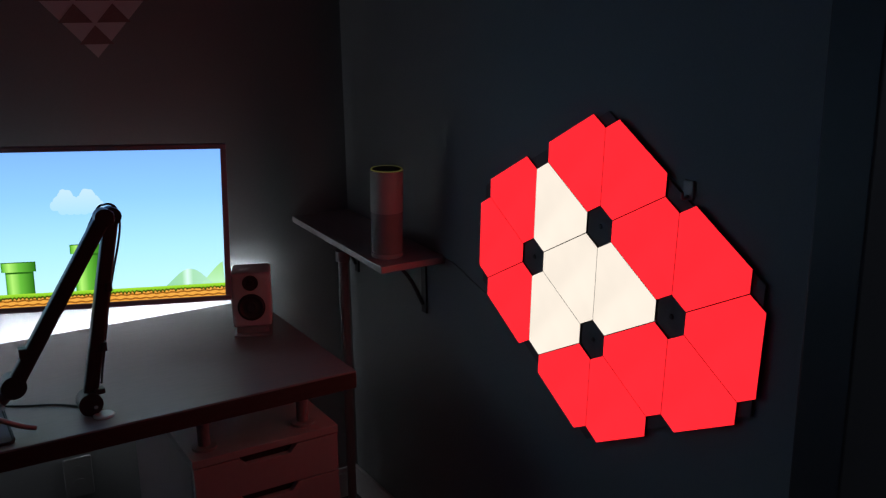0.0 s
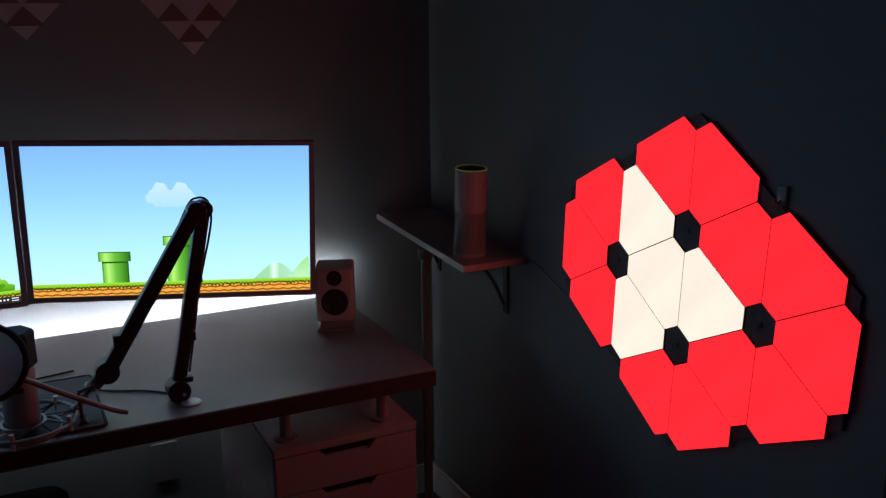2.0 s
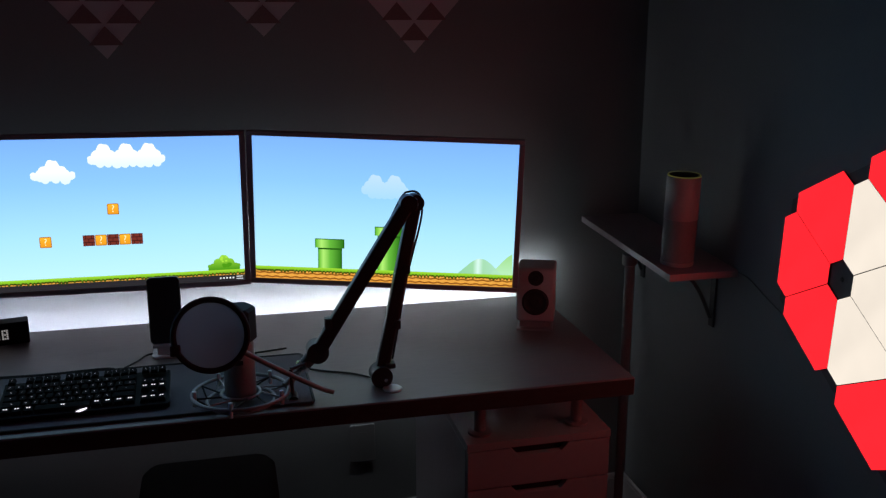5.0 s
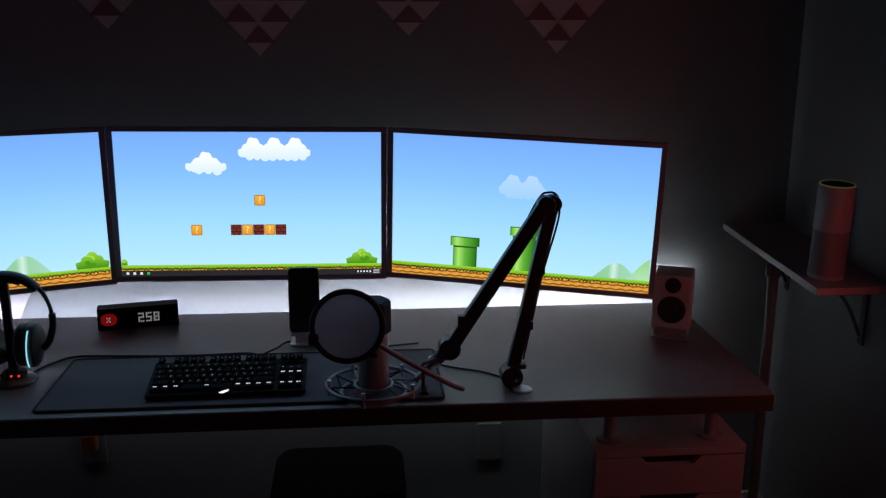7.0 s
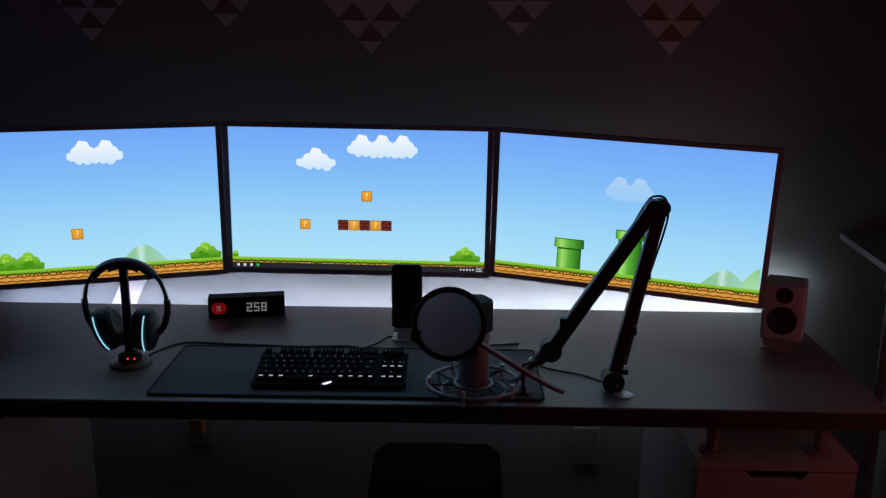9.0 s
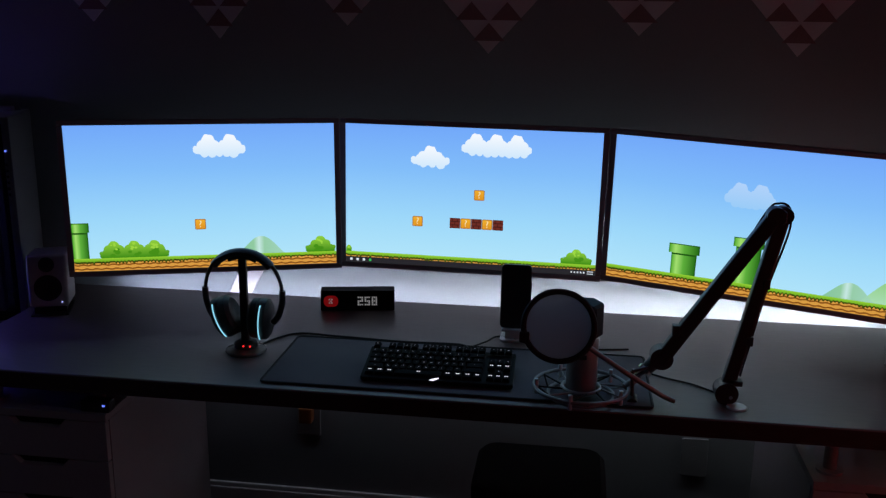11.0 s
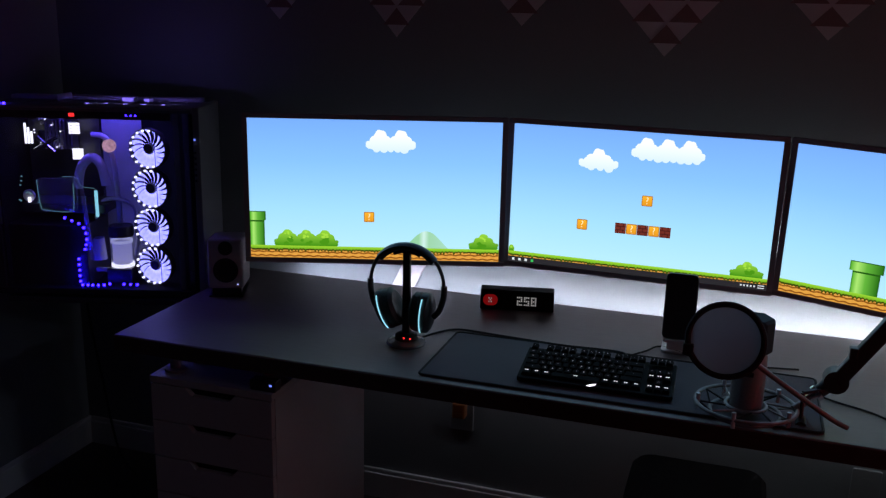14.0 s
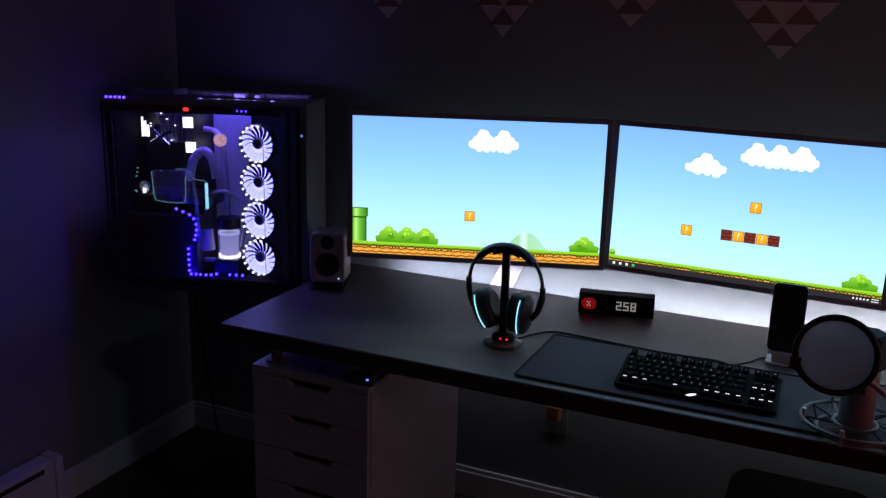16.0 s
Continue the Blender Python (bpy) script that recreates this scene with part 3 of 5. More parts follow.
hill(s1, 0.615, 0.80, 0.214)
puffs("bush", BUSH, s1, 0.878, 0.998, 0.086, 0.207, 1, False, 6)

flat("taskbar", quad(0, 1, 0, 0.040), TASKBAR, s2, 1)
ground(s2, True)
puffs("cloud", CLOUDWHITE, s2, 0.262, 0.415, 0.70, 0.868, 1, seed=8)
puffs("cloud", CLOUDWHITE, s2, 0.460, 0.732, 0.795, 0.965, 3, seed=9)
block(s2, 0.535, 0.532)
block(s2, 0.292, 0.325)
for k in range(5):
    block(s2, 0.442 + 0.0425 * k, 0.325, brick=k % 2 == 0)
puffs("bush", BUSH, s2, 0.862, 0.985, 0.074, 0.188, 1, False, 12)
puffs("bush", BUSH, s2, 0.0005, 0.024, 0.076, 0.125, 1, False, 13)
for k, u in enumerate((0.022, 0.048, 0.074, 0.1)):
    flat("icon", quad(u - 0.005, u + 0.005, 0.011, 0.029), ICONGREEN if k == 3 else ICON, s2, 3)
for k in range(5):
    flat("tray_icon", quad(0.905 + 0.012 * k, 0.911 + 0.012 * k, 0.014, 0.026), ICON, s2, 3)
for k in range(2):
    flat("tray_clock", quad(0.968, 0.992, 0.009 + 0.016 * k, 0.015 + 0.016 * k), ICON, s2, 3)

ground(s3)
puffs("cloud", CLOUDFAINT, s3, 0.412, 0.590, 0.59, 0.765, 2, seed=15)
pipe(s3, 0.233, 0.347, 0.302, 0.066)
pipe(s3, 0.464, 0.572, 0.402, 0.064)
hill(s3, 0.785, 0.962, 0.20)
hill(s3, 0.91, 1.12, 0.25, HILLGREEN, 1.0)

# slanted cable cover on the wall below the first monitor
cc = thing("cable_cover", "slanted white cable cover on the wall under the monitor", "cable cover", pose(0, WALL_N - 0.0005, 0))
part("cover", prism([(-1.108, 0.672), (-1.035, 0.672), (-0.925, 0.900), (-0.998, 0.900)], 0, 0.009, 0.002), SPEAKERWHITE, cc, m=UPRIGHT)


# ---- loudspeakers ----
def speaker(x, y, turn, label, led_on):
    s = thing("speaker", label, "speaker", pose(x, y, DESK_Z, 0, 0, turn), group="pair of desktop speakers")
    st = join(prism([(-0.047, 0.0), (0.047, 0.0), (0.047, 0.125), (-0.047, 0.125)], 0.0, 0.004), prism([(-0.040, 0.02), (0.040, 0.02), (0.036, 0.11), (-0.036, 0.11)], 0.0045, 0.0195))
    part("stand", st, BLACK if led_on else DARKSTEEL, s, "low desktop stand")
    T = pose(0, 0.004, 0.024, -4)
    cab = part("cabinet", box(-0.0495, 0.0495, 0.0, 0.13, 0, 0.141, 0.010, 4), SPEAKERWHITE, s, smooth=True, m=T)
    def ring(name, r, z, mat, prof, lab):
        return part(name, lathe(prof, 40), mat, cab, lab, True, T @ pose(0, 0, z) @ UPRIGHT)
    ring("tweeter", 0.018, 0.115, CONE, [(0, 0.004), (0.008, 0.003), (0.010, 0.0005), (0.019, 0.0015), (0.020, 0.0005), (0.020, -0.0005)], "black silk tweeter")
    ring("woofer", 0.034, 0.052, CONE, [(0, 0.001), (0.011, 0.002), (0.013, 0.0005), (0.026, 0.0008), (0.029, 0.0032), (0.033, 0.0012), (0.035, 0.0012), (0.035, -0.0005)], "black woofer cone with rubber surround")
    if led_on:
        part("indicator", lathe([(0, 0.0016), (0.002, 0.001), (0.002, 0)], 12), glow("speaker_led", (0.45, 0.5, 1.0, 1), 1.4), cab, "white power light", m=T @ pose(0.033, 0, 0.012) @ UPRIGHT)


speaker(0.688, 2.184, -22, "white desktop speaker with black drivers beside the monitor", False)
speaker(-1.467, 2.196, 22, "white desktop speaker with black drivers and a power light", True)

# ---- desk mat and keyboard ----
dm = thing("desk_mat", "wide dark cloth desk mat with black stitched edge", "desk mat", pose(-0.343, 2.003, DESK_Z))
part("cloth", prism(rounded(0.850, 0.295, 0.012), 0.0003, 0.0035), FABRIC, dm)
outline = rounded(0.852, 0.297, 0.012, 3)
part("edge", tube([(x, y, 0.003) for x, y in outline], 0.0032, 6, True, 1), RUBBER, dm, "black stitched edge")

kb = thing("keyboard", "black mechanical keyboard with white lit legends on the mat", "keyboard", pose(-0.382, 1.893, DESK_Z + 0.0042, 9.0, 0, 1.0))
KCASE = surface("keyboard_case", (0.008, 0.008, 0.009), 0.7, grain=300, vary=0.2)
part("case", prism([(-0.169, 0.004), (-0.162, 0.0), (0.162, 0.0), (0.169, 0.004), (0.169, 0.141), (-0.169, 0.141)], 0.0, 0.011, 0.002), KCASE, kb)
for fx in (-0.14, 0.14):
    part("foot", box(fx - 0.012, fx + 0.012, 0.126, 0.134, -0.0205, -0.0002, 0.001), RUBBER, kb, "flip-out rubber foot")
part("badge", prism([(-0.013, -0.003), (-0.002, -0.004), (0.010, 0.002), (0.013, 0.006), (0.002, 0.004), (-0.006, 0.001)], 0.0, 0.0012), glow("badge_light", lin(240, 232, 250), 1.5), kb, "small lit slanted badge", m=pose(-0.004, 0.0055, 0.0113) @ Matrix.Diagonal((0.78, 1.25, 1, 1)))
for k in (KCASE, KEYCAP):
    k.node_tree.nodes["Principled BSDF"].inputs["Specular IOR Level"].default_value = 0.12
U, V = 0.01745, 0.0203  # key pitch across and in depth
key_meshes = {}


def keycap(w):
    if w not in key_meshes:
        bm = bmesh.new()
        a, b = (w * U - 0.0012) / 2, (V - 0.0012) / 2
        c, d = a - 0.0022, b - 0.0025
        lo = [bm.verts.new(p) for p in ((-a, -b, 0), (a, -b, 0), (a, b, 0), (-a, b, 0))]
        hi = [bm.verts.new(p) for p in ((-c, -d, 0.0065), (c, -d, 0.0065), (c, d + 0.001, 0.0065), (-c, d + 0.001, 0.0065))]
        bm.faces.new(hi)
        for k in range(4):
            bm.faces.new((lo[k], lo[(k + 1) % 4], hi[(k + 1) % 4], hi[k]))
        me = bpy.data.meshes.new("keycap")
        bm.to_mesh(me)
        bm.free()
        me.materials.append(KEYCAP)
        lg = bmesh.new()
        for sx in (-0.0034, 0.0006):
            lg.faces.new([lg.verts.new((sx + dx, dy + 0.0015, 0.0068)) for dx, dy in ((0, 0), (0.0026, 0), (0.0034, 0.003), (0.0004, 0.003))])
        lm = bpy.data.meshes.new("legend")
        lg.to_mesh(lm)
        lg.free()
        lm.materials.append(KEYLIGHT)
        key_meshes[w] = (me, lm)
    return key_meshes[w]


ROWSK = [
    (0, [(1.25, 1), (1.25, 1), (1.25, 1), (6.25, 1), (1.25, 1), (1.25, 1), (1.25, 1), (1.25, 1)], 3),
    (1, [(2.25, 1)] + [(1, 1)] * 10 + [(2.75, 0)], 0),
    (2, [(1.75, 1)] + [(1, 1)] * 11 + [(2.25, 1)], 3),
    (3, [(1.5, 1)] + [(1, 1)] * 12 + [(1.5, 1)], 3),
    (4, [(1, 1)] * 13 + [(2, 1)], 0),
    (5.3, [(1, 1), (1, -1)] + [(1, 1)] * 4 + [(0.5, -1)] + [(1, 1)] * 4 + [(0.5, -1)] + [(1, 1)] * 4, 3),
]
rk = random.Random(4)
for row, keys, nav in ROWSK:
    x = -0.1615
    y = 0.0225 + row * V
    z = 0.0115 + 0.0011 * row
    seq = []
    for w, lit in keys:
        if lit >= 0:
            seq.append((x + w * U / 2, w, lit))
        x += w * U
    seq += [(0.1615 - U * (2.5 - k), 1, 1) for k in range(nav)]
    if row == 1:
        seq.append((0.1615 - U * 1.5, 1, 1))
    for cx, w, lit in seq:
        me, lm = keycap(w)
        ob = new("keycap", me)
        ob.parent = kb
        ob.matrix_basis = pose(cx, y, z, 3)
        if lit and (row == 0 or cx > 0.105 or rk.random() < 0.92):
            lo = new("legend", lm)
            lo.parent = ob
            k = 0.72 if row == 0 or (cx > 0.105 and row == 2) else 0.20
            lo.matrix_basis = Matrix.Diagonal((1.6 * k, 1.5 * k, 1, 1))
cable = thing("keyboard_cable", "black keyboard cable lying behind the mat", "cable")
part("cord", tube([(-0.33, 2.033, 0.732), (-0.33, 2.08, 0.718), (-0.36, 2.155, 0.7055), (-0.50, 2.150, 0.7055), (-0.66, 2.166, 0.7035), (-0.77, 2.172, 0.7035), (-0.815, 2.13, 0.7035), (-0.84, 2.08, 0.7035)], 0.0026), RUBBER, cable)
cable2 = thing("usb_cable", "thin black cable looping behind the keyboard", "cable")
part("cord", tube([(-0.34, 2.128, 0.706), (-0.30, 2.19, 0.704), (-0.27, 2.235, 0.704), (-0.20, 2.20, 0.704), (-0.10, 2.175, 0.7035), (0.05, 2.20, 0.703)], 0.0022), RUBBER, cable2)

# ---- smart clock ----
ck = thing("display_clock", "black box-shaped display clock with glowing dot digits", "clock", pose(-0.672, 2.385, DESK_Z, 0, 0, 11.5))
part("case", box(-0.101, 0.101, -0.0, 0.045, 0.0, 0.057, 0.003), KCASE, ck)
part("icon", prism(rounded(0.040, 0.032, 0.0145), 0, 0.0006), CLOCKRED, ck, "red glowing rounded icon", m=pose(-0.073, -0.0002, 0.028) @ UPRIGHT)
dots = bmesh.new()
for cx, cy in ((-0.004, 0.005), (-0.004, -0.005), (0.003, 0.005), (0.003, -0.005), (0.0, 0.0)):
    bmesh.ops.create_cube(dots, size=1, matrix=Matrix.LocRotScale((cx, cy, 0), None, (0.0032, 0.0032, 0.0006)))
part("icon_mark", dots, DIGIT, ck, m=pose(-0.073, -0.0012, 0.028) @ UPRIGHT)
PIX = {"2": ("111", "001", "111", "100", "111"), "5": ("111", "100", "111", "001", "111"), "8": ("111", "101", "111", "101", "111")}
for k, ch in enumerate("258"):
    bm = bmesh.new()
    for r, line in enumerate(PIX[ch]):
        for c, on in enumerate(line):
            if on == "1":
                bmesh.ops.create_cube(bm, size=1, matrix=Matrix.LocRotScale((c * 0.0052, -r * 0.0052, 0), None, (0.0040, 0.0040, 0.0006)))
    part("digit", bm, DIGIT, ck, "glowing digit of square dots", m=pose(0.002 + k * 0.0192, -0.0006, 0.0385) @ UPRIGHT)

# ---- phone on its stand ----
ph = thing("phone", "black smartphone upright on a pale stand", "phone", pose(-0.229, 2.196, 0.7425, -3))
part("body", prism(rounded(0.075, 0.161, 0.010), 0, 0.009, 0.002), BLACK, ph, m=pose(0, 0.0045, 0.0805) @ UPRIGHT)
part("side_button", box(0.0375, 0.0387, -0.002, 0.002, 0.105, 0.118), BEZEL, ph)
ps = thing("phone_stand", "pale silver phone stand on the desk", "phone stand", pose(-0.229, 2.245, DESK_Z))
part("base", prism(rounded(0.078, 0.080, 0.012), 0.0003, 0.006, 0.0015), CLAMP, ps)
part("neck", join(prism([(-0.026, -0.030), (0.026, -0.030), (0.020, 0.022), (-0.020, 0.022)], 0.0062, 0.0345, 0.002)), CLAMP, ps)
part("cradle", box(-0.033, 0.033, -0.062, 0.010, 0.035, 0.0420, 0.002), CLAMP, ps)

# ---- headset on its stand ----
DARKFOOT = surface("dark_metal", (0.09, 0.085, 0.085), 0.25, 0.0, vary=0.1)
hs = thing("headset_stand", "dark headset stand with a round weighted foot", "headset stand", pose(-0.865, 2.035, DESK_Z))
part("foot", lathe([(0, 0), (0.046, 0), (0.049, 0.003), (0.047, 0.008), (0.03, 0.012), (0, 0.013)], 48), DARKFOOT, hs, "round dark metal foot", True)
part("hub", lathe([(0, 0.0135), (0.028, 0.0135), (0.027, 0.024), (0.016, 0.030), (0, 0.0305)], 32), RUBBER, hs)
part("post", join(box(-0.0095, 0.0095, -0.006, 0.006, 0.017, 0.236, 0.003)), BLACK, hs)
part("yoke", tube([(-0.034, 0, 0.228), (-0.014, 0, 0.2345), (0.014, 0, 0.2345), (0.034, 0, 0.228)], 0.0065, 10), BLACK, hs)
for k in (-1, 1):
    part("indicator", box(0.012 + k * 0.008 - 0.0015, 0.012 + k * 0.008 + 0.0015, -0.0295, -0.026, 0.0215, 0.0245), LEDRED, hs, "small red light")
hp = thing("headset", "black over-ear headset with cyan light lines", "headset", pose(-0.865, 2.035, DESK_Z + 0.005))
R = 0.094
band = [(R * math.cos(radians(a)), 0, 0.147 + 0.098 * math.sin(radians(a))) for a in range(-8, 189, 14)]
part("headband", tube(band, 0.0045, 8), BLACK, hp)
pad = [(0.090 * math.cos(radians(a)), 0, 0.150 + 0.0915 * math.sin(radians(a))) for a in range(40, 141, 10)]
b = tube(pad, 0.010, 10)
bmesh.ops.scale(b, vec=(1, 1.6, 1), verts=b.verts)
part("headband_pad", b, LEATHER, hp, smooth=True)
for sx in (-1, 1):
    part("slider", tube([(sx * 0.095, 0, 0.152), (sx * 0.094, 0, 0.122), (sx * 0.084, 0, 0.090), (sx * 0.070, 0, 0.072)], 0.0075, 8), BLACK, hp)
    T = pose(sx * 0.046, -0.006, 0.083, 0, (3 if sx > 0 else -22), 0) @ pose(0, 0, 0, 0, 90 * sx, 0)
    cup = part("ear_cup", lathe([(0, 0.020), (0.036, 0.020), (0.044, 0.014), (0.046, 0.0), (0.043, -0.006)], 36), BLACK, hp, "black ear cup", True, T @ Matrix.Diagonal((1.12, 0.9, 1, 1)))
    part("cushion", lathe([(0, -0.024), (0.014, -0.025), (0.022, -0.028), (0.034, -0.030), (0.044, -0.022), (0.045, -0.0065), (0.02, -0.0065)], 36), LEATHER, cup, "padded ear cushion", True, T @ Matrix.Diagonal((1.10, 0.88, 1, 1)))
    arc = [(0.0515 * 1.06 * math.cos(radians(a)), -abs(0.0470 * 0.88 * math.sin(radians(a))) - 0.003, 0.004) for a in range(40, 141, 10)]
    part("light_line", tube(arc, 0.0017, 6), LEDCYAN, cup, "cyan light line", m=T @ pose(0, 0, 0))

# ---- microphone on its boom arm ----
arm = thing("boom_arm", "black folding boom arm clamped to the desk edge", "boom arm")
P0, P1, P2 = Vector((0.237, 1.922, 0.7235)), Vector((0.3125, 1.945, 1.107)), Vector((0.100, 1.935, 0.7895))


def beam(a, b, w, d):
    v = (b - a)
    bm = box(-w / 2, w / 2, -d / 2, d / 2, 0, v.length, 0.004)
    side = v.cross(Vector((0, -1, 0))).normalized()
    fwd = v.normalized().cross(side)
    rot = Matrix((side, fwd, v.normalized())).transposed().to_4x4()
    bmesh.ops.transform(bm, matrix=Matrix.Translation(a) @ rot, verts=bm.verts)
    return bm


PA, PB = P1 + Vector((0.011, 0.002, -0.002)), P1 + Vector((-0.010, -0.024, 0.002))
part("lower_arm", beam(P0, PA, 0.029, 0.022), BLACK, arm)
part("upper_arm", beam(PB, P2 + Vector((0, -0.012, 0)), 0.031, 0.022), BLACK, arm)
part("top_joint", join(rod(PA + Vector((0, -0.014, 0)), PA + Vector((0, 0.014, 0)), 0.0185, seg=28), rod(PB + Vector((0, -0.014, 0)), PB + Vector((0, 0.011, 0)), 0.0185, seg=28),
                       box(PB.x, PA.x, P1.y - 0.036, P1.y + 0.008, P1.z - 0.014, P1.z + 0.012, 0.004)), BLACK, arm, smooth=True)
part("joint_screw", rod(PA + Vector((0.002, -0.016, -0.003)), PA + Vector((0.002, -0.0145, -0.003)), 0.004), CHROME, arm)
part("base_joint", join(rod(P0 + Vector((0, -0.022, 0.002)), P0 + Vector((0, 0.018, 0.002)), 0.0240, seg=28), box(P0.x + 0.010, P0.x + 0.032, P0.y - 0.016, P0.y + 0.006, P0.z + 0.018, P0.z + 0.030, 0.003), rod((0.241, 1.922, 0.7005), (0.241, 1.922, 0.722), 0.020, seg=24)), BLACK, arm)
part("base_screw", rod(P0 + Vector((0.008, -0.025, -0.004)), P0 + Vector((0.008, -0.022, -0.004)), 0.004), CHROME, arm)
part("clamp_plate", lathe([(0, 0.0005), (0.021, 0.0005), (0.022, 0.002), (0.019, 0.0045), (0, 0.005)], 28), CLAMP, arm, "flat pale metal clamp plate", m=pose(0.258, 1.892, DESK_Z))
part("end_joint", join(rod(P2 + Vector((0, -0.022, 0)), P2 + Vector((0, 0.014, 0)), 0.024, seg=28)), BLACK, arm)
Q = Vector((0.045, 1.912, 0.740))
part("end_sleeve", rod(P2 + Vector((-0.010, -0.004, -0.010)), P2.lerp(Q, 0.62), 0.0155, 0.013), BLACK, arm)
part("thread", rod(P2.lerp(Q, 0.60), Q, 0.0095), CHROME, arm, "chrome threaded end")
part("collar", rod(P2.lerp(Q, 0.55), P2.lerp(Q, 0.66), 0.017), CHROME, arm, "chrome collar")
for f in (0.62, 0.30):
    c = P0.lerp(P1, f)
    part("cable_clip", box(c.x + 0.010, c.x + 0.024, c.y - 0.012, c.y + 0.006, c.z - 0.010, c.z + 0.010, 0.002), BLACK, arm)
c = P2.lerp(P1, 0.2)
part("cable_clip", box(c.x - 0.026, c.x - 0.010, c.y - 0.026, c.y - 0.008, c.z - 0.008, c.z + 0.014, 0.002), BLACK, arm)
mc = thing("microphone_cable", "thin dark cable along the boom arm and desk", "cable")
part("cord", tube([(0.13, 1.962, 0.82), (0.225, 1.966, 0.97), (0.292, 1.964, 1.105), (0.315, 1.958, 1.127), (0.335, 1.952, 1.120), (0.340, 1.950, 1.085), (0.331, 1.948, 1.04), (0.317, 1.946, 0.99), (0.302, 1.944, 0.93), (0.277, 1.942, 0.80), (0.268, 1.942, 0.752)], 0.0024), RUBBER, mc)
mc2 = thing("desk_cable", "thin dark cable lying across the desk", "cable")
part("cord", tube([(0.225, 1.960, 0.703), (0.18, 2.00, 0.703), (0.12, 2.03, 0.703), (0.06, 2.07, 0.7035)], 0.0022), RUBBER, mc2)

MX, MY = -0.067, 1.890
mic = thing("microphone", "silver condenser microphone with a black grille head", "microphone", pose(MX, MY, 0))
part("body", lathe([(0, 0.716), (0.028, 0.716), (0.032, 0.722), (0.033, 0.74), (0.033, 0.835), (0.031, 0.842), (0, 0.842)], 40), MICSILVER, mic, smooth=True)
part("grille_head", prism([(0.042 * math.cos(radians(a)), 0.042 * math.sin(radians(a))) for a in range(0, 360, 60)], 0.8425, 0.916, 0.006), RUBBER, mic, "black faceted grille head")
part("badge", box(-0.008, 0.008, -0.0365, -0.034, 0.80, 0.81, 0.001), BLACK, mic)
sm = thing("shock_mount", "silver ring shock mount holding the microphone", "shock mount", pose(MX, MY, 0.722))
part("outer_ring", tube([(0.100 * math.cos(radians(a)), 0.096 * math.sin(radians(a)), 0.006) for a in range(0, 360, 15)], 0.0042, 8, True, 2), MICSILVER, sm)
part("lower_ring", tube([(0.070 * math.cos(radians(a)), 0.070 * math.sin(radians(a)), -0.012) for a in range(0, 360, 15)], 0.004, 8, True, 2), MICSILVER, sm)
part("inner_ring", tube([(0.040 * math.cos(radians(a)), 0.040 * math.sin(radians(a)), 0.004) for a in range(0, 360, 15)], 0.004, 8, True, 2), MICSILVER, sm)
rs = random.Random(21)
for k in range(10):
    a, a2 = radians(36 * k + 10 + rs.uniform(-6, 6)), radians(36 * k + 30 + rs.uniform(-6, 6))
    part("elastic_cord", join(rod((0.094 * math.cos(a), 0.094 * math.sin(a), 0.006), (0.041 * math.cos(a2), 0.041 * math.sin(a2), 0.004), 0.002, seg=8),
                              rod((0.094 * math.cos(a), 0.094 * math.sin(a), 0.006), (0.069 * math.cos(a2), 0.069 * math.sin(a2), -0.012), 0.002, seg=8)), RUBBER if k % 3 else MICSILVER, sm)
    if k % 2:
        part("post", rod((0.096 * math.cos(a), 0.096 * math.sin(a), -0.010), (0.096 * math.cos(a), 0.096 * math.sin(a), 0.018 + rs.uniform(0, 0.006)), 0.0045, seg=10), CLAMP, sm)
part("swivel", join(rod((0.092, 0.008, 0.006), (0.120, 0.026, 0.022), 0.008), rod((0.106, 0.0, -0.016), (0.106, 0.022, 0.006), 0.006)), MICSILVER, sm)
part("thumb_screw", rod((0.108, -0.012, -0.020), (0.108, 0.006, -0.012), 0.011, seg=12), BLACK, sm)
pf = thing("pop_filter", "round black-rimmed pop filter with grey mesh on a bent arm", "pop filter", look((-0.119, 1.800, 0.889), (-0.150, 0.40, 1.10)))
part("rim", tube([(0.071 * math.cos(radians(a)), 0.071 * math.sin(radians(a)), 0) for a in range(0, 360, 12)], 0.0062, 8, True, 2), RUBBER, pf, smooth=True)
part("mesh", lathe([(0, 0.0006), (0.069, 0.0006), (0.069, -0.0006), (0, -0.0006)], 48), MESHCLOTH, pf, "translucent grey nylon mesh")
part("holder", box(0.058, 0.078, -0.036, -0.014, -0.010, 0.008, 0.003), RUBBER, pf)
part("gooseneck", tube([(-0.056, 1.806, 0.846), (-0.020, 1.812, 0.820), (0.030, 1.820, 0.786), (0.075, 1.828, 0.756), (0.100, 1.833, 0.740), (0.122, 1.836, 0.730)], 0.0055, 10), MICSILVER, pf, "slim copper-toned gooseneck", True, pf.matrix_basis.inverted())
part("yoke_bar", join(rod((0.108, -0.006, -0.018), (0.106, 0.004, 0.045), 0.004, seg=10), rod((0.106, 0.004, 0.045), (0.150, 0.03, 0.048), 0.004, seg=10)), BLACK, sm, "black yoke bar")



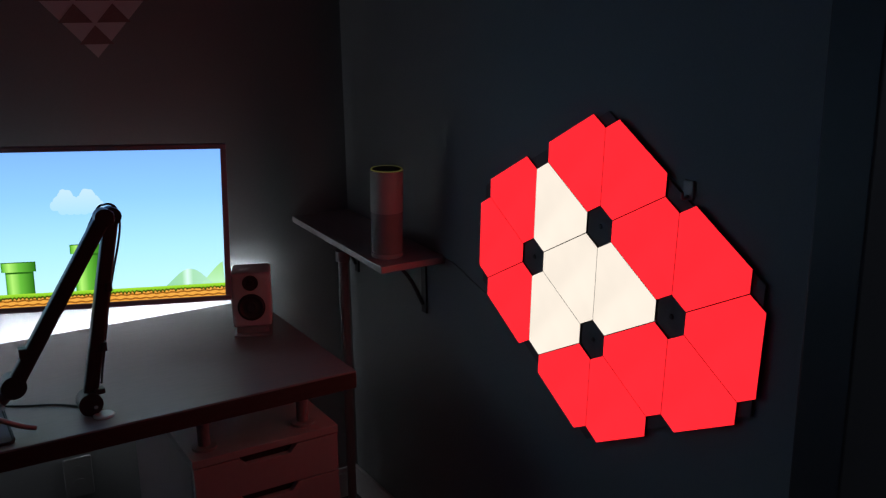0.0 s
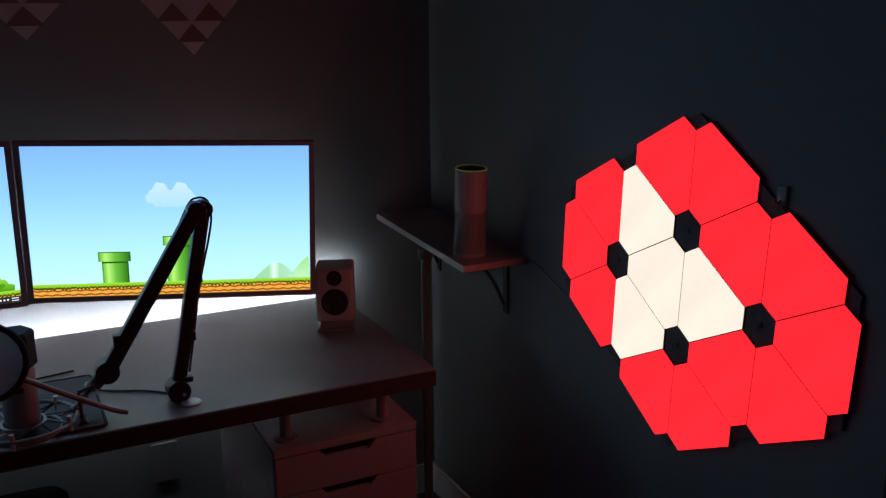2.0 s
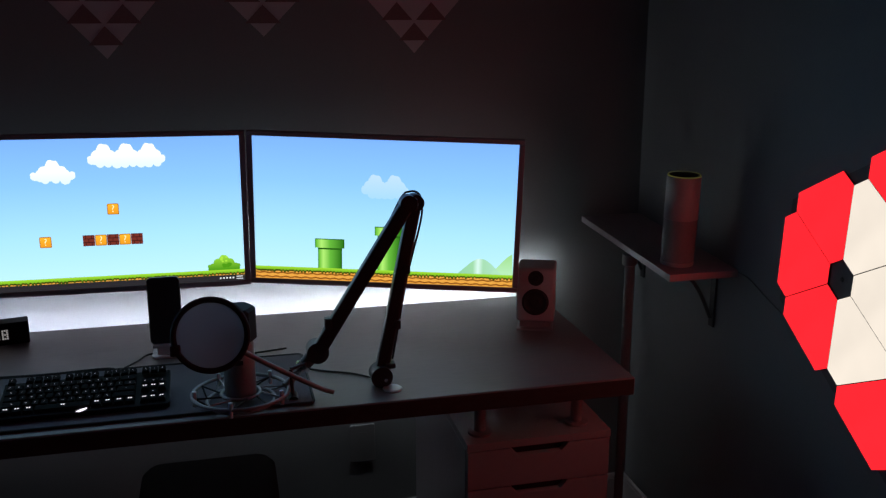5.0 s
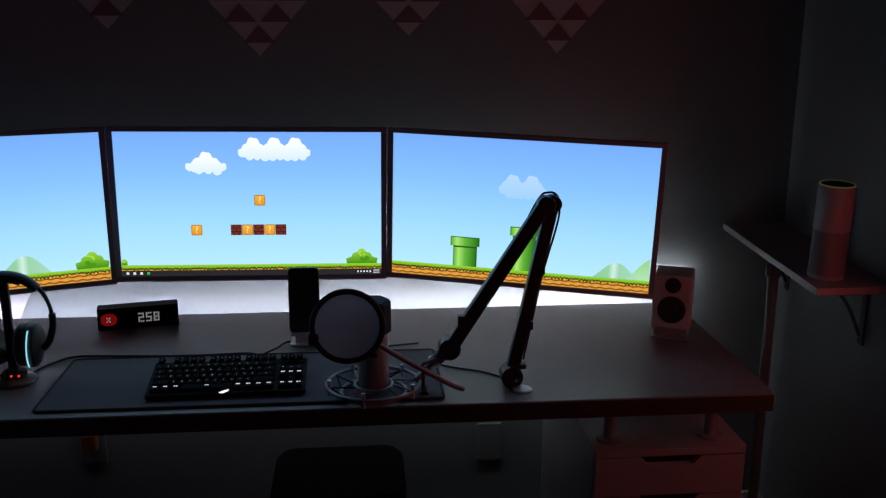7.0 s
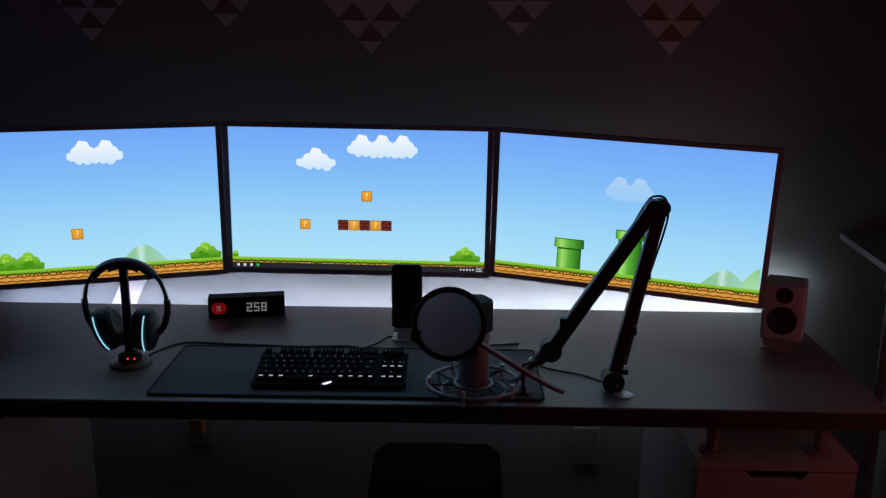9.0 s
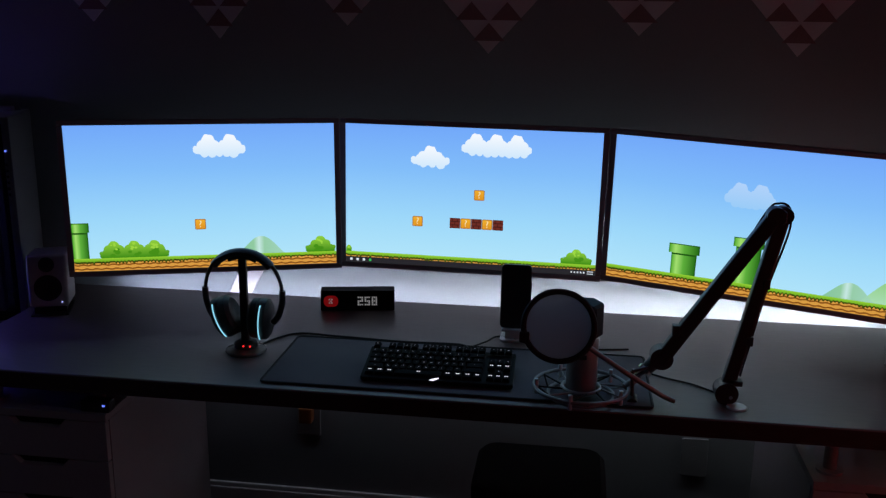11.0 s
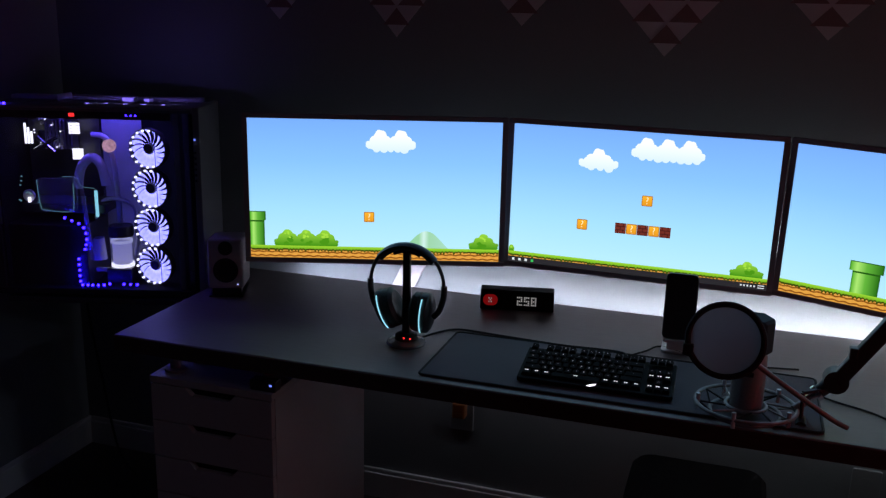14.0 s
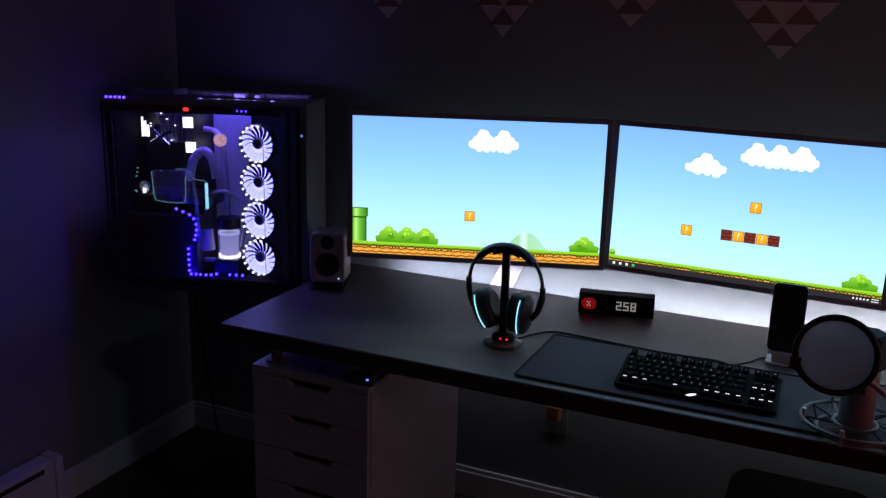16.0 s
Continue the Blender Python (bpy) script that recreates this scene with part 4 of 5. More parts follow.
# ---- shelf on the east wall: it sags towards its free end ----
SZ, SAG = 0.887, 2.8
SHELF_Y = 1.985
SHELF = pose(0, SHELF_Y, SZ, SAG)
shelf = thing("wall_shelf", "white sagging wall shelf on dark brackets with a slim post", "shelf")
part("board", box(0.960, WALL_E - 0.001, 0, 0.570, -0.018, 0, 0.002), WHITEWOOD, shelf, m=SHELF)
for y in (2.090, 2.500):
    z = SZ + (y - SHELF_Y) * math.tan(radians(SAG))
    bm = join(box(WALL_E - 0.006, WALL_E - 0.0005, y - 0.012, y + 0.012, z - 0.185, z - 0.022, 0.001), box(0.995, WALL_E - 0.0065, y - 0.012, y + 0.012, z - 0.027, z - 0.0215, 0.001))
    br = part("bracket", bm, BLACK, shelf, "dark metal bracket")
    part("brace", tube([(1.010, y, z - 0.029), (1.06, y, z - 0.042), (1.10, y, z - 0.085), (WALL_E - 0.009, y, z - 0.160)], 0.005, 8), BLACK, br)
PZ = SZ + (2.227 - SHELF_Y) * math.tan(radians(SAG)) - 0.021
part("post", lathe([(0, FL), (0.022, FL), (0.022, FL + 0.004), (0.0125, FL + 0.006), (0.0125, PZ - 0.032), (0.020, PZ - 0.028), (0.020, PZ), (0, PZ)], 24), POST, shelf, "slim pale metal post", True, pose(0.968, 2.227, 0))

ec = thing("smart_speaker", "tall pale cylindrical smart speaker with a lit ring", "smart speaker", SHELF @ pose(1.020, 0.082, 0.0004) @ Matrix.Diagonal((0.99, 0.99, 1.0, 1)))
part("base", lathe([(0, 0.0005), (0.0405, 0.0005), (0.0415, 0.003), (0.0415, 0.012), (0, 0.012)], 40), IVORY, ec, smooth=True)
part("grille", lathe([(0.0405, 0.0125), (0.0410, 0.013), (0.0410, 0.118), (0.0405, 0.1185)], 48), GRILLE, ec, "perforated lower half", True)
part("body", lathe([(0.0415, 0.119), (0.0418, 0.120), (0.0418, 0.224), (0.0412, 0.226), (0, 0.226)], 48), IVORY, ec, smooth=True)
part("light_ring", lathe([(0.0385, 0.2265), (0.0412, 0.2265), (0.0405, 0.2285), (0.0390, 0.2285), (0.0385, 0.2265)], 48), RINGLIGHT, ec, "thin dim yellow light ring")
part("top_plate", lathe([(0, 0.2285), (0.0365, 0.2285), (0.0382, 0.227), (0.0382, 0.2262)], 40), BLACK, ec, "black top plate")

# ---- light panels on the east wall ----
L = 0.2412
NODE = {"A": (1.3791, 1.0823)}
DIRS = [(L * math.cos(radians(a)), L * math.sin(radians(a))) for a in (93.1, 33.1, -26.9)]


def at_node(i, j, k):
    """A corner of the panel lattice, in y and z, by its steps from the first corner."""
    y, z = NODE["A"]
    for n, d in zip((i, j, k), DIRS):
        y, z = y + n * d[0], z + n * d[1]
    return Vector((y, z))


A, B, C, D = (0, 0, 0), (0, 0, 1), (0, -1, 0), (-1, 0, 0)


def step(p, *q):
    return tuple(a + b for a, b in zip(p, q))


REDS = [(A, step(A, 0, 1, 0), step(A, 1, 0, 0)), (A, step(A, 1, 0, 0), step(A, 0, 0, -1)), (A, step(A, 0, 0, -1), C), (C, step(C, 1, 0, 0), step(C, 0, 0, -1)),
        (C, step(C, 0, 0, -1), step(C, 0, -1, 0)), (C, step(C, 0, -1, 0), step(C, -1, 0, 0)), (C, D, step(C, -1, 0, 0)), (D, step(C, -1, 0, 0), step(D, -1, 0, 0)),
        (D, step(D, -1, 0, 0), step(D, 0, 0, 1)), (B, step(B, 1, 0, 0), step(B, 0, 1, 0)), (B, step(B, 0, 1, 0), step(B, 0, 0, 1)), (B, step(B, 0, 0, 1), step(B, -1, 0, 0))]
WHITES = [(A, B, step(A, 0, 1, 0)), (A, B, D), (A, C, D), (B, D, step(D, 0, 0, 1))]
hull = [step(A, 1, 0, 0), step(A, 0, 0, -1), step(C, 0, 0, -1), step(C, 0, -1, 0), step(C, -1, 0, 0), step(D, -1, 0, 0), step(D, 0, 0, 1), step(B, -1, 0, 0), step(B, 0, 0, 1), step(B, 0, 1, 0), step(A, 0, 1, 0)]
board = thing("backing_board", "thin black backing board fixed flat on the wall", "board")
mid = at_node(*A)
pts = []
for h in hull:
    p = at_node(*h)
    away = (p - mid).normalized()
    pts.append(p - away * 0.012)
bm = bmesh.new()
ring = [[bm.verts.new((x, p.x, p.y)) for p in pts] for x in (WALL_E - 0.0005, WALL_E - 0.007)]
bm.faces.new(ring[0])
bm.faces.new(ring[1][::-1])
for k in range(len(pts)):
    j = (k + 1) % len(pts)
    bm.faces.new((ring[0][k], ring[0][j], ring[1][j], ring[1][k]))
bmesh.ops.recalc_face_normals(bm, faces=bm.faces)
part("sheet", bm, BOARD, board)


def light_panel(tri, material, label):
    p = [at_node(*n) for n in tri]
    c = (p[0] + p[1] + p[2]) / 3
    cut, gap = 0.0425, 0.0010
    out = []
    for k in range(3):
        a, prv, nxt = p[k], p[k - 1], p[(k + 1) % 3]
        for other in (prv, nxt):
            out.append(a + (other - a).normalized() * cut)
    # pull in from the neighbours by the joint
    out = [c + (q - c) * (1 - gap / 0.068) for q in out]
    o = thing("light_panel", label, "light panel", pose(WALL_E - 0.007, c.x, c.y), group="light panels on the wall")
    def slab(x0, x1, s):
        bm = bmesh.new()
        r = [[bm.verts.new((x, (q.x - c.x) * s, (q.y - c.y) * s)) for q in out] for x in (x0, x1)]
        bm.faces.new(r[0])
        bm.faces.new(r[1])
        for k in range(6):
            j = (k + 1) % 6
            bm.faces.new((r[0][k], r[0][j], r[1][j], r[1][k]))
        bmesh.ops.recalc_face_normals(bm, faces=bm.faces)
        return bm
    part("housing", slab(-0.0003, -0.0044, 1.0), BLACK, o)
    part("diffuser", slab(-0.0045, -0.0052, 1.0), material, o, "glowing plastic diffuser")


for t in REDS:
    light_panel(t, PANELRED, "three-cornered wall light panel glowing red")
for t in WHITES:
    light_panel(t, PANELWHITE, "three-cornered wall light panel glowing warm white")
for n in (A, B, C, D):
    p = at_node(*n)
    k = thing("mounting_screw", "small dark screw between the light panels", "screw", pose(WALL_E - 0.007, p.x, p.y, 0, -90, 0), group="mounting screws")
    part("head", lathe([(0, 0.003), (0.004, 0.0025), (0.0055, 0.0005), (0.0055, 0.0003)], 16), BLACK, k)
pc = thing("panel_cable", "thin dark cable from the shelf to the light panels", "cable")
pB = at_node(*step(B, 0, 0, 1))
part("cord", tube([(WALL_E - 0.004, 1.98, SZ - 0.004), (WALL_E - 0.004, 1.93, SZ - 0.008), (WALL_E - 0.004, 1.86, SZ - 0.03), (WALL_E - 0.004, pB.x - 0.02, SZ - 0.05)], 0.0013), BOARD, pc)
hk = thing("wall_hook", "small clear wall hook beside the light panels", "hook", pose(WALL_E, 1.155, 1.19))
part("plate", box(-0.006, -0.0003, -0.012, 0.012, -0.018, 0.018, 0.003), OUTLET, hk)
part("peg", tube([(-0.006, 0, -0.010), (-0.018, 0, -0.014), (-0.020, 0, -0.002)], 0.003), OUTLET, hk)


# ---- bunting on the north wall ----
cord = thing("bunting_cord", "thin cord holding the row of cloth pennants", "cord")
part("cord", tube([(-1.62, WALL_N - 0.004, 1.635), (-1.07, WALL_N - 0.004, 1.612), (-0.35, WALL_N - 0.004, 1.602), (0.43, WALL_N - 0.004, 1.607), (0.95, WALL_N - 0.004, 1.63)], 0.0018), CLOTH, cord)


def pennant(x, tip, slope):
    """A cloth pennant with its point down at height tip; slope: half width per height."""
    top = 1.598
    hw = (top - tip) * slope
    f = thing("pennant", "pale triangular cloth pennant with rust triangle print", "pennant", pose(x, WALL_N - 0.003, tip), group="row of pennants")
    bm = bmesh.new()
    r = [[bm.verts.new(p) for p in ((0, y, 0), (hw, y, top - tip), (-hw, y, top - tip))] for y in (0.0, -0.0022)]
    bm.faces.new(r[0])
    bm.faces.new(r[1])
    for k in range(3):
        bm.faces.new((r[0][k], r[0][(k + 1) % 3], r[1][(k + 1) % 3], r[1][k]))
    bmesh.ops.recalc_face_normals(bm, faces=bm.faces)
    part("cloth", bm, CLOTH, f)
    h, k = 0.054, 0
    z = 0.034
    while z + h < top - tip:
        n = k + 1
        w = h * slope * 2.0
        for i in range(n):
            cx = (i - (n - 1) / 2) * w * 0.98
            b2 = bmesh.new()
            q = [[b2.verts.new(p) for p in ((cx - w * 0.44, y, z), (cx + w * 0.44, y, z), (cx, y, z + h * 0.88))] for y in (-0.0023, -0.0030)]
            b2.faces.new(q[0])
            b2.faces.new(q[1])
            for e in range(3):
                b2.faces.new((q[0][e], q[0][(e + 1) % 3], q[1][(e + 1) % 3], q[1][e]))
            bmesh.ops.recalc_face_normals(b2, faces=b2.faces)
            part("patch", b2, RUST, f, "rust triangle patch")
        z += h
        k += 1


for x, tip, sl in ((0.453, 1.397, 0.90), (0.0495, 1.4435, 0.98), (-0.345, 1.3905, 0.90), (-0.732, 1.459, 0.94), (-1.098, 1.419, 0.84), (-1.47, 1.46, 0.95)):
    pennant(x, tip, sl)


# ---- computer beside the desk ----
CW, CD, CZ0, CZ1 = 0.600, 0.215, 0.660, 1.214
CH = CZ1 - CZ0
tower = thing("computer_tower", "black glass-sided computer tower with glowing white fans", "computer", pose(-1.595, 2.262, CZ0, 0, 0, 17.4))
# x runs from the front edge (0) to the rear (-CW), y from the glass (0) to the back panel
part("roof", box(-CW, 0, 0, CD, CH - 0.014, CH, 0.003), surface("roof_metal", (0.22, 0.22, 0.24), 0.45, 0.0), tower, "grey metal roof")
# the plate at -CW + 0.034 is added to shield the interior from the rear bar
part("frame", join(box(-CW, 0, 0, CD, 0, 0.022, 0.003), box(-CW, 0, CD - 0.004, CD, 0.0225, CH - 0.0145),
                   box(-CW, -CW + 0.006, 0.0, 0.0115, 0.0225, CH - 0.0145), *[box(-CW, -CW + 0.006, 0.012, CD - 0.0045, 0.0225 + 0.0495 * k, 0.0225 + 0.0495 * k + (0.028 if k else 0.012)) for k in range(10)], box(-CW + 0.034, -CW + 0.038, 0.006, CD - 0.0045, 0.0225, CH - 0.0145), box(-0.012, 0, 0, CD - 0.0045, 0.0225, CH - 0.0145)), BLACKCLOTH, tower)
CASEGREY = surface("case_grey", (0.24, 0.24, 0.25), 0.4, grain=150, vary=0.1)
part("front_panel", box(0.0005, 0.020, -0.004, CD + 0.002, -0.004, CH + 0.004, 0.004), CASEGREY, tower, "grey front panel")
part("front_lip", join(box(-CW + 0.031, -0.0605, 0.0005, 0.005, CH - 0.034, CH - 0.0135), box(-CW + 0.0125, -CW + 0.030, 0.0, 0.005, 0.0225, CH - 0.0145)), BLACK, tower, "black lip round the glass")
part("inner_column", box(-0.060, -0.042, 0.012, 0.05, 0.023, CH - 0.015, 0.002), CASEGREY, tower, "grey inner column")
part("power_light", rod((0.006, -0.0062, CH - 0.085), (0.006, -0.0042, CH - 0.085), 0.0026), LEDBLUE, tower, "small blue power light")
for k in range(6):
    part("port", box(0.003, 0.009, -0.0052, -0.0042, CH - 0.125 - 0.016 * k, CH - 0.118 - 0.016 * k), BLACK, tower)
gl = part("glass_panel", box(-CW + 0.004, -0.004, -0.005, -0.0005, 0.006, CH - 0.006), GLASS, tower, "tinted glass side panel")
gl.visible_shadow = False
blade_me = None
FAN_TURN = -14
for k in range(4):
    fx, fz = -0.149, 0.080 + 0.1165 * k
    f = part("fan", lathe([(0.0568, -0.010), (0.0588, -0.010), (0.0588, 0.014), (0.0568, 0.014), (0.0568, -0.010)], 40), BLACK, tower, "fan with glowing white blades", m=pose(fx, 0.075, fz, 0, 0, FAN_TURN) @ UPRIGHT)
    part("hub", lathe([(0, 0.010), (0.014, 0.010), (0.0165, 0.006), (0.0165, -0.01)], 28), BLACK, f, smooth=True, m=pose(fx, 0.075, fz, 0, 0, FAN_TURN) @ UPRIGHT)
    tips = [(0.0535 * math.cos(radians(a)), 0.0535 * math.sin(radians(a))) for a in range(80, 291, 21)]
    part("fan_led", join(*[rod((x, -0.017, z), (x, -0.012, z), 0.0036, seg=10) for x, z in tips]), LEDWHITE, f, "ring of bright white lights", m=pose(fx, 0.075, fz, 0, 0, FAN_TURN))
    if blade_me is None:
        bm = bmesh.new()
        prev = None
        for s in range(7):
            rr = 0.0168 + (0.0562 - 0.0168) * s / 6
            sweep = radians(26) * (s / 6) ** 1.2
            half = 0.0022 + 0.0054 * s / 6
            row = []
            for e, dz in ((-1, 0.004), (1, -0.004)):
                a = sweep + e * half / rr
                row.append(bm.verts.new((rr * math.cos(a), rr * math.sin(a), dz)))
            if prev:
                bm.faces.new((prev[0], prev[1], row[1], row[0]))
            prev = row
        blade_me = bpy.data.meshes.new("blade")
        bm.to_mesh(blade_me)
        bm.free()
        blade_me.materials.append(FANWHITE)
    for q in range(16):
        b = new("blade", blade_me)
        b.parent = f
        b.matrix_basis = pose(fx, 0.075, fz, 0, 0, FAN_TURN) @ UPRIGHT @ pose(0, 0, 0.001, 0, 0, 22.5 * q + 9 * k)
# thin dark upright line across all four fans
part("fan_line", rod((-0.127, 0.052, 0.028), (-0.127, 0.052, CH - 0.03), 0.0010, seg=8), RUBBER, tower, "thin black upright line in front of the fans")
TUBEMAT = surface("frosted_tube", (0.72, 0.72, 0.80), 0.25, vary=0.05)
INNER = surface("inner_metal", (0.42, 0.42, 0.46), 0.5, 0.0, grain=100)
part("motherboard", box(-0.555, -0.338, CD - 0.020, CD - 0.0045, 0.215, 0.500, 0.001), BLACK, tower, "dark motherboard")
# lit stretch of the back panel put into a paler plate; the rest stays black
part("lit_plate", box(-0.335, -0.215, CD - 0.0100, CD - 0.0045, 0.03, CH - 0.02), INNER, tower, "inner back plate, pale only where light falls")
part("heat_sink", join(*[box(-0.485 + 0.011 * k, -0.479 + 0.011 * k, 0.15, 0.19, 0.41, 0.495) for k in range(8)]), STEEL, tower)
for k, (x, z) in enumerate(((-0.412, 0.457), (-0.406, 0.380))):
    bm = join(*[box(x + 0.008 * i, x + 0.0065 + 0.008 * i, 0.148, 0.155, z + 0.0085 * j, z + 0.0068 + 0.0085 * j) for i in range(4) for j in range(4)])
    part("lit_chip", bm, LEDWHITE, tower, "bright white lit block")
for k in range(3):
    part("memory_light", box(-0.545 + 0.009 * k, -0.541 + 0.009 * k, 0.145, 0.153, 0.425, 0.485 - 0.012 * k), LEDWHITE, tower, "white memory light bar")
gpu = part("graphics_card", box(-0.530, -0.285, 0.06, 0.185, 0.235, 0.262, 0.003), BLACK, tower, "black graphics card with teal light lines")
part("water_block", prism(rounded(0.115, 0.098, 0.012), 0, 0.012, 0.002), ACRYLIC, gpu, "clear water block", m=pose(-0.420, 0.062, 0.290) @ UPRIGHT)
part("light_line", tube([(-0.476, 0.048, 0.335), (-0.470, 0.048, 0.260), (-0.455, 0.048, 0.245), (-0.385, 0.048, 0.242), (-0.372, 0.048, 0.262), (-0.370, 0.048, 0.325)], 0.0009, 6), LEDTEAL, gpu)
part("light_line", tube([(-0.40, 0.05, 0.345), (-0.365, 0.05, 0.343), (-0.345, 0.05, 0.318), (-0.310, 0.05, 0.312), (-0.305, 0.05, 0.298)], 0.0009, 6), LEDTEAL, gpu)
part("light_bar", box(-0.309, -0.302, 0.046, 0.054, 0.228, 0.306), LEDCYAN, gpu)
part("heat_spreader", prism(rounded(0.075, 0.06, 0.008), 0, 0.02, 0.003), CHROME, tower, "bright metal processor block", m=pose(-0.470, 0.172, 0.435) @ UPRIGHT)
part("tube_fitting", join(rod((-0.505, 0.12, 0.41), (-0.435, 0.12, 0.45), 0.006), rod((-0.495, 0.12, 0.45), (-0.445, 0.12, 0.405), 0.005)), CHROME, tower, "chrome tube fittings")
part("pump_window", lathe([(0, 0.004), (0.016, 0.004), (0.019, 0), (0, 0)], 28), TUBEMAT, tower, "pale round pump window", m=pose(-0.505, 0.058, 0.285) @ UPRIGHT)

part("grommet", join(*[prism(rounded(0.022, 0.06, 0.010), 0, 0.004) for k in range(1)]), RUBBER, tower, "black cable grommet", m=pose(-0.21, CD - 0.0102, 0.36) @ UPRIGHT)
part("power_supply_cover", box(-CW + 0.013, -0.335, 0.03, CD - 0.005, 0.0225, 0.205, 0.003), BLACK, tower, "black power supply cover")
res = part("reservoir", lathe([(0.033, 0.0), (0.034, 0.002), (0.034, 0.092), (0.033, 0.094)], 36), ACRYLIC, tower, "clear coolant reservoir", True, pose(-0.256, 0.095, 0.068))
part("coolant", lathe([(0, 0.012), (0.028, 0.012), (0.028, 0.072), (0, 0.072)], 28), glow("lit_coolant", (0.42, 0.40, 0.95, 1), 0.62, low=(0.6, 0.58, 1.0, 1)), res, "glowing coolant", m=pose(-0.256, 0.095, 0.068))
part("light_ring", lathe([(0.029, 0.001), (0.0335, 0.001), (0.0335, 0.011), (0.029, 0.011), (0.029, 0.001)], 36), LEDWHITE, res, "bright lower light ring", m=pose(-0.256, 0.095, 0.068))
part("light_band", lathe([(0.0285, 0.074), (0.0325, 0.074), (0.0325, 0.082), (0.0285, 0.082), (0.0285, 0.074)], 36), glow("dim_band", (0.6, 0.6, 1, 1), 0.8), res, m=pose(-0.256, 0.095, 0.068))
part("cap", lathe([(0, 0.126), (0.034, 0.126), (0.036, 0.122), (0.036, 0.0945), (0, 0.0945)], 36), BLACK, res, "black reservoir cap", m=pose(-0.256, 0.095, 0.068))
part("pump_base", box(-0.294, -0.219, 0.06, 0.13, 0.0225, 0.0675, 0.003), BLACK, tower)
part("coolant_tube", tube([(-0.266, 0.12, 0.195), (-0.268, 0.12, 0.30), (-0.275, 0.12, 0.39), (-0.292, 0.12, 0.45), (-0.335, 0.125, 0.46)], 0.008, 12), TUBEMAT, tower, "frosted rigid coolant tube", True)
part("coolant_tube", tube([(-0.385, 0.12, 0.30), (-0.372, 0.12, 0.36), (-0.340, 0.12, 0.392), (-0.312, 0.12, 0.37), (-0.300, 0.12, 0.31)], 0.014, 12), TUBEMAT, tower, "frosted rigid coolant tube", True)
part("coolant_tube", tube([(-0.335, 0.11, 0.21), (-0.31, 0.11, 0.262), (-0.26, 0.11, 0.270), (-0.22, 0.11, 0.245), (-0.21, 0.11, 0.17), (-0.222, 0.11, 0.10)], 0.006, 12), TUBEMAT, tower, "frosted rigid coolant tube", True)
part("pump", lathe([(0, 0.02), (0.013, 0.02), (0.019, 0.012), (0.019, 0)], 28), glow("pump_light", lin(235, 180, 205), 0.55, vary=0.9, scale=130), tower, "small pink-lit pump", True, pose(-0.274, 0.10, 0.432) @ UPRIGHT)
part("valve", join(rod((-0.325, 0.09, 0.09), (-0.325, 0.09, 0.155), 0.024, 0.018), box(-0.345, -0.29, 0.085, 0.10, 0.05, 0.062, 0.002)), TUBEMAT, tower, "pale fitting", False)
strip_dots = [(-0.365 + 0.020 * k, 0.223 - 0.008 * k) for k in range(3)] + [(-0.312, 0.195), (-0.306, 0.178), (-0.305, 0.160), (-0.308, 0.144), (-0.312, 0.130)]
strip_dots += [(-0.333, 0.100 - 0.017 * k) for k in range(5)] + [(-0.328, 0.018), (-0.312, 0.010)] + [(-0.298 + 0.017 * k, 0.014 + 0.004 * k) for k in range(4)] + [(-0.205 + 0.020 * k, 0.026) for k in range(3)]
strip_dots = [(x - 0.026, max(z + 0.006, 0.027)) for x, z in strip_dots]
part("led_tape", join(*[box(x - 0.0026, x + 0.0026, 0.019, 0.024, z - 0.0026, z + 0.0026) for x, z in strip_dots]), LEDVIOLET, tower, "winding tape of violet lights")
part("rear_ridge", box(-CW + 0.01, -0.02, CD - 0.035, CD, CH + 0.0003, CH + 0.013, 0.003), INNER, tower, "pale raised ridge along the roof")
part("led_tape", join(*[box(-0.593 + 0.0135 * k, -0.588 + 0.0135 * k, 0.018, 0.024, CH + 0.0005, CH + 0.005) for k in range(5)]), LEDBRIGHT, tower, "short tape of violet lights")
part("led_tape", join(*[box(-0.187 + 0.013 * k, -0.183 + 0.013 * k, -0.0004, 0.0003, CH - 0.024, CH - 0.020) for k in range(3)]), LEDBRIGHT, tower, "short tape of violet lights")
# low rim added to hide the glowing strip behind it
part("roof_baffle", box(-0.36, -0.04, 0.090, 0.095, CH + 0.0018, CH + 0.0075), CASEGREY, tower)
# added hidden strip that lights the roof ridge violet
part("roof_fill", box(-0.34, -0.06, 0.101, 0.106, CH + 0.0018, CH + 0.004), glow("roof_fill_violet", (0.25, 0.18, 1.0, 1), 14.0), tower, "added violet fill strip behind the roof baffle")
rc = random.Random(8)
part("coolant_tube", tube([(-0.372, 0.04, 0.345), (-0.352, 0.04, 0.335), (-0.340, 0.04, 0.29), (-0.333, 0.04, 0.20), (-0.325, 0.04, 0.10)], 0.006, 12), ACRYLIC, tower, "clear rigid coolant tube", True)
part("card_spark", join(*[box(x, x + 0.004, 0.050, 0.054, z, z + 0.003) for x, z in [(rc.uniform(-0.535, -0.480), rc.uniform(0.245, 0.345)) for k in range(9)]]), LEDTEAL, tower, "small teal light specks")
part("card_light", rod((-0.500, 0.046, 0.268), (-0.500, 0.046, 0.282), 0.0045), LEDWHITE, tower, "small white light")
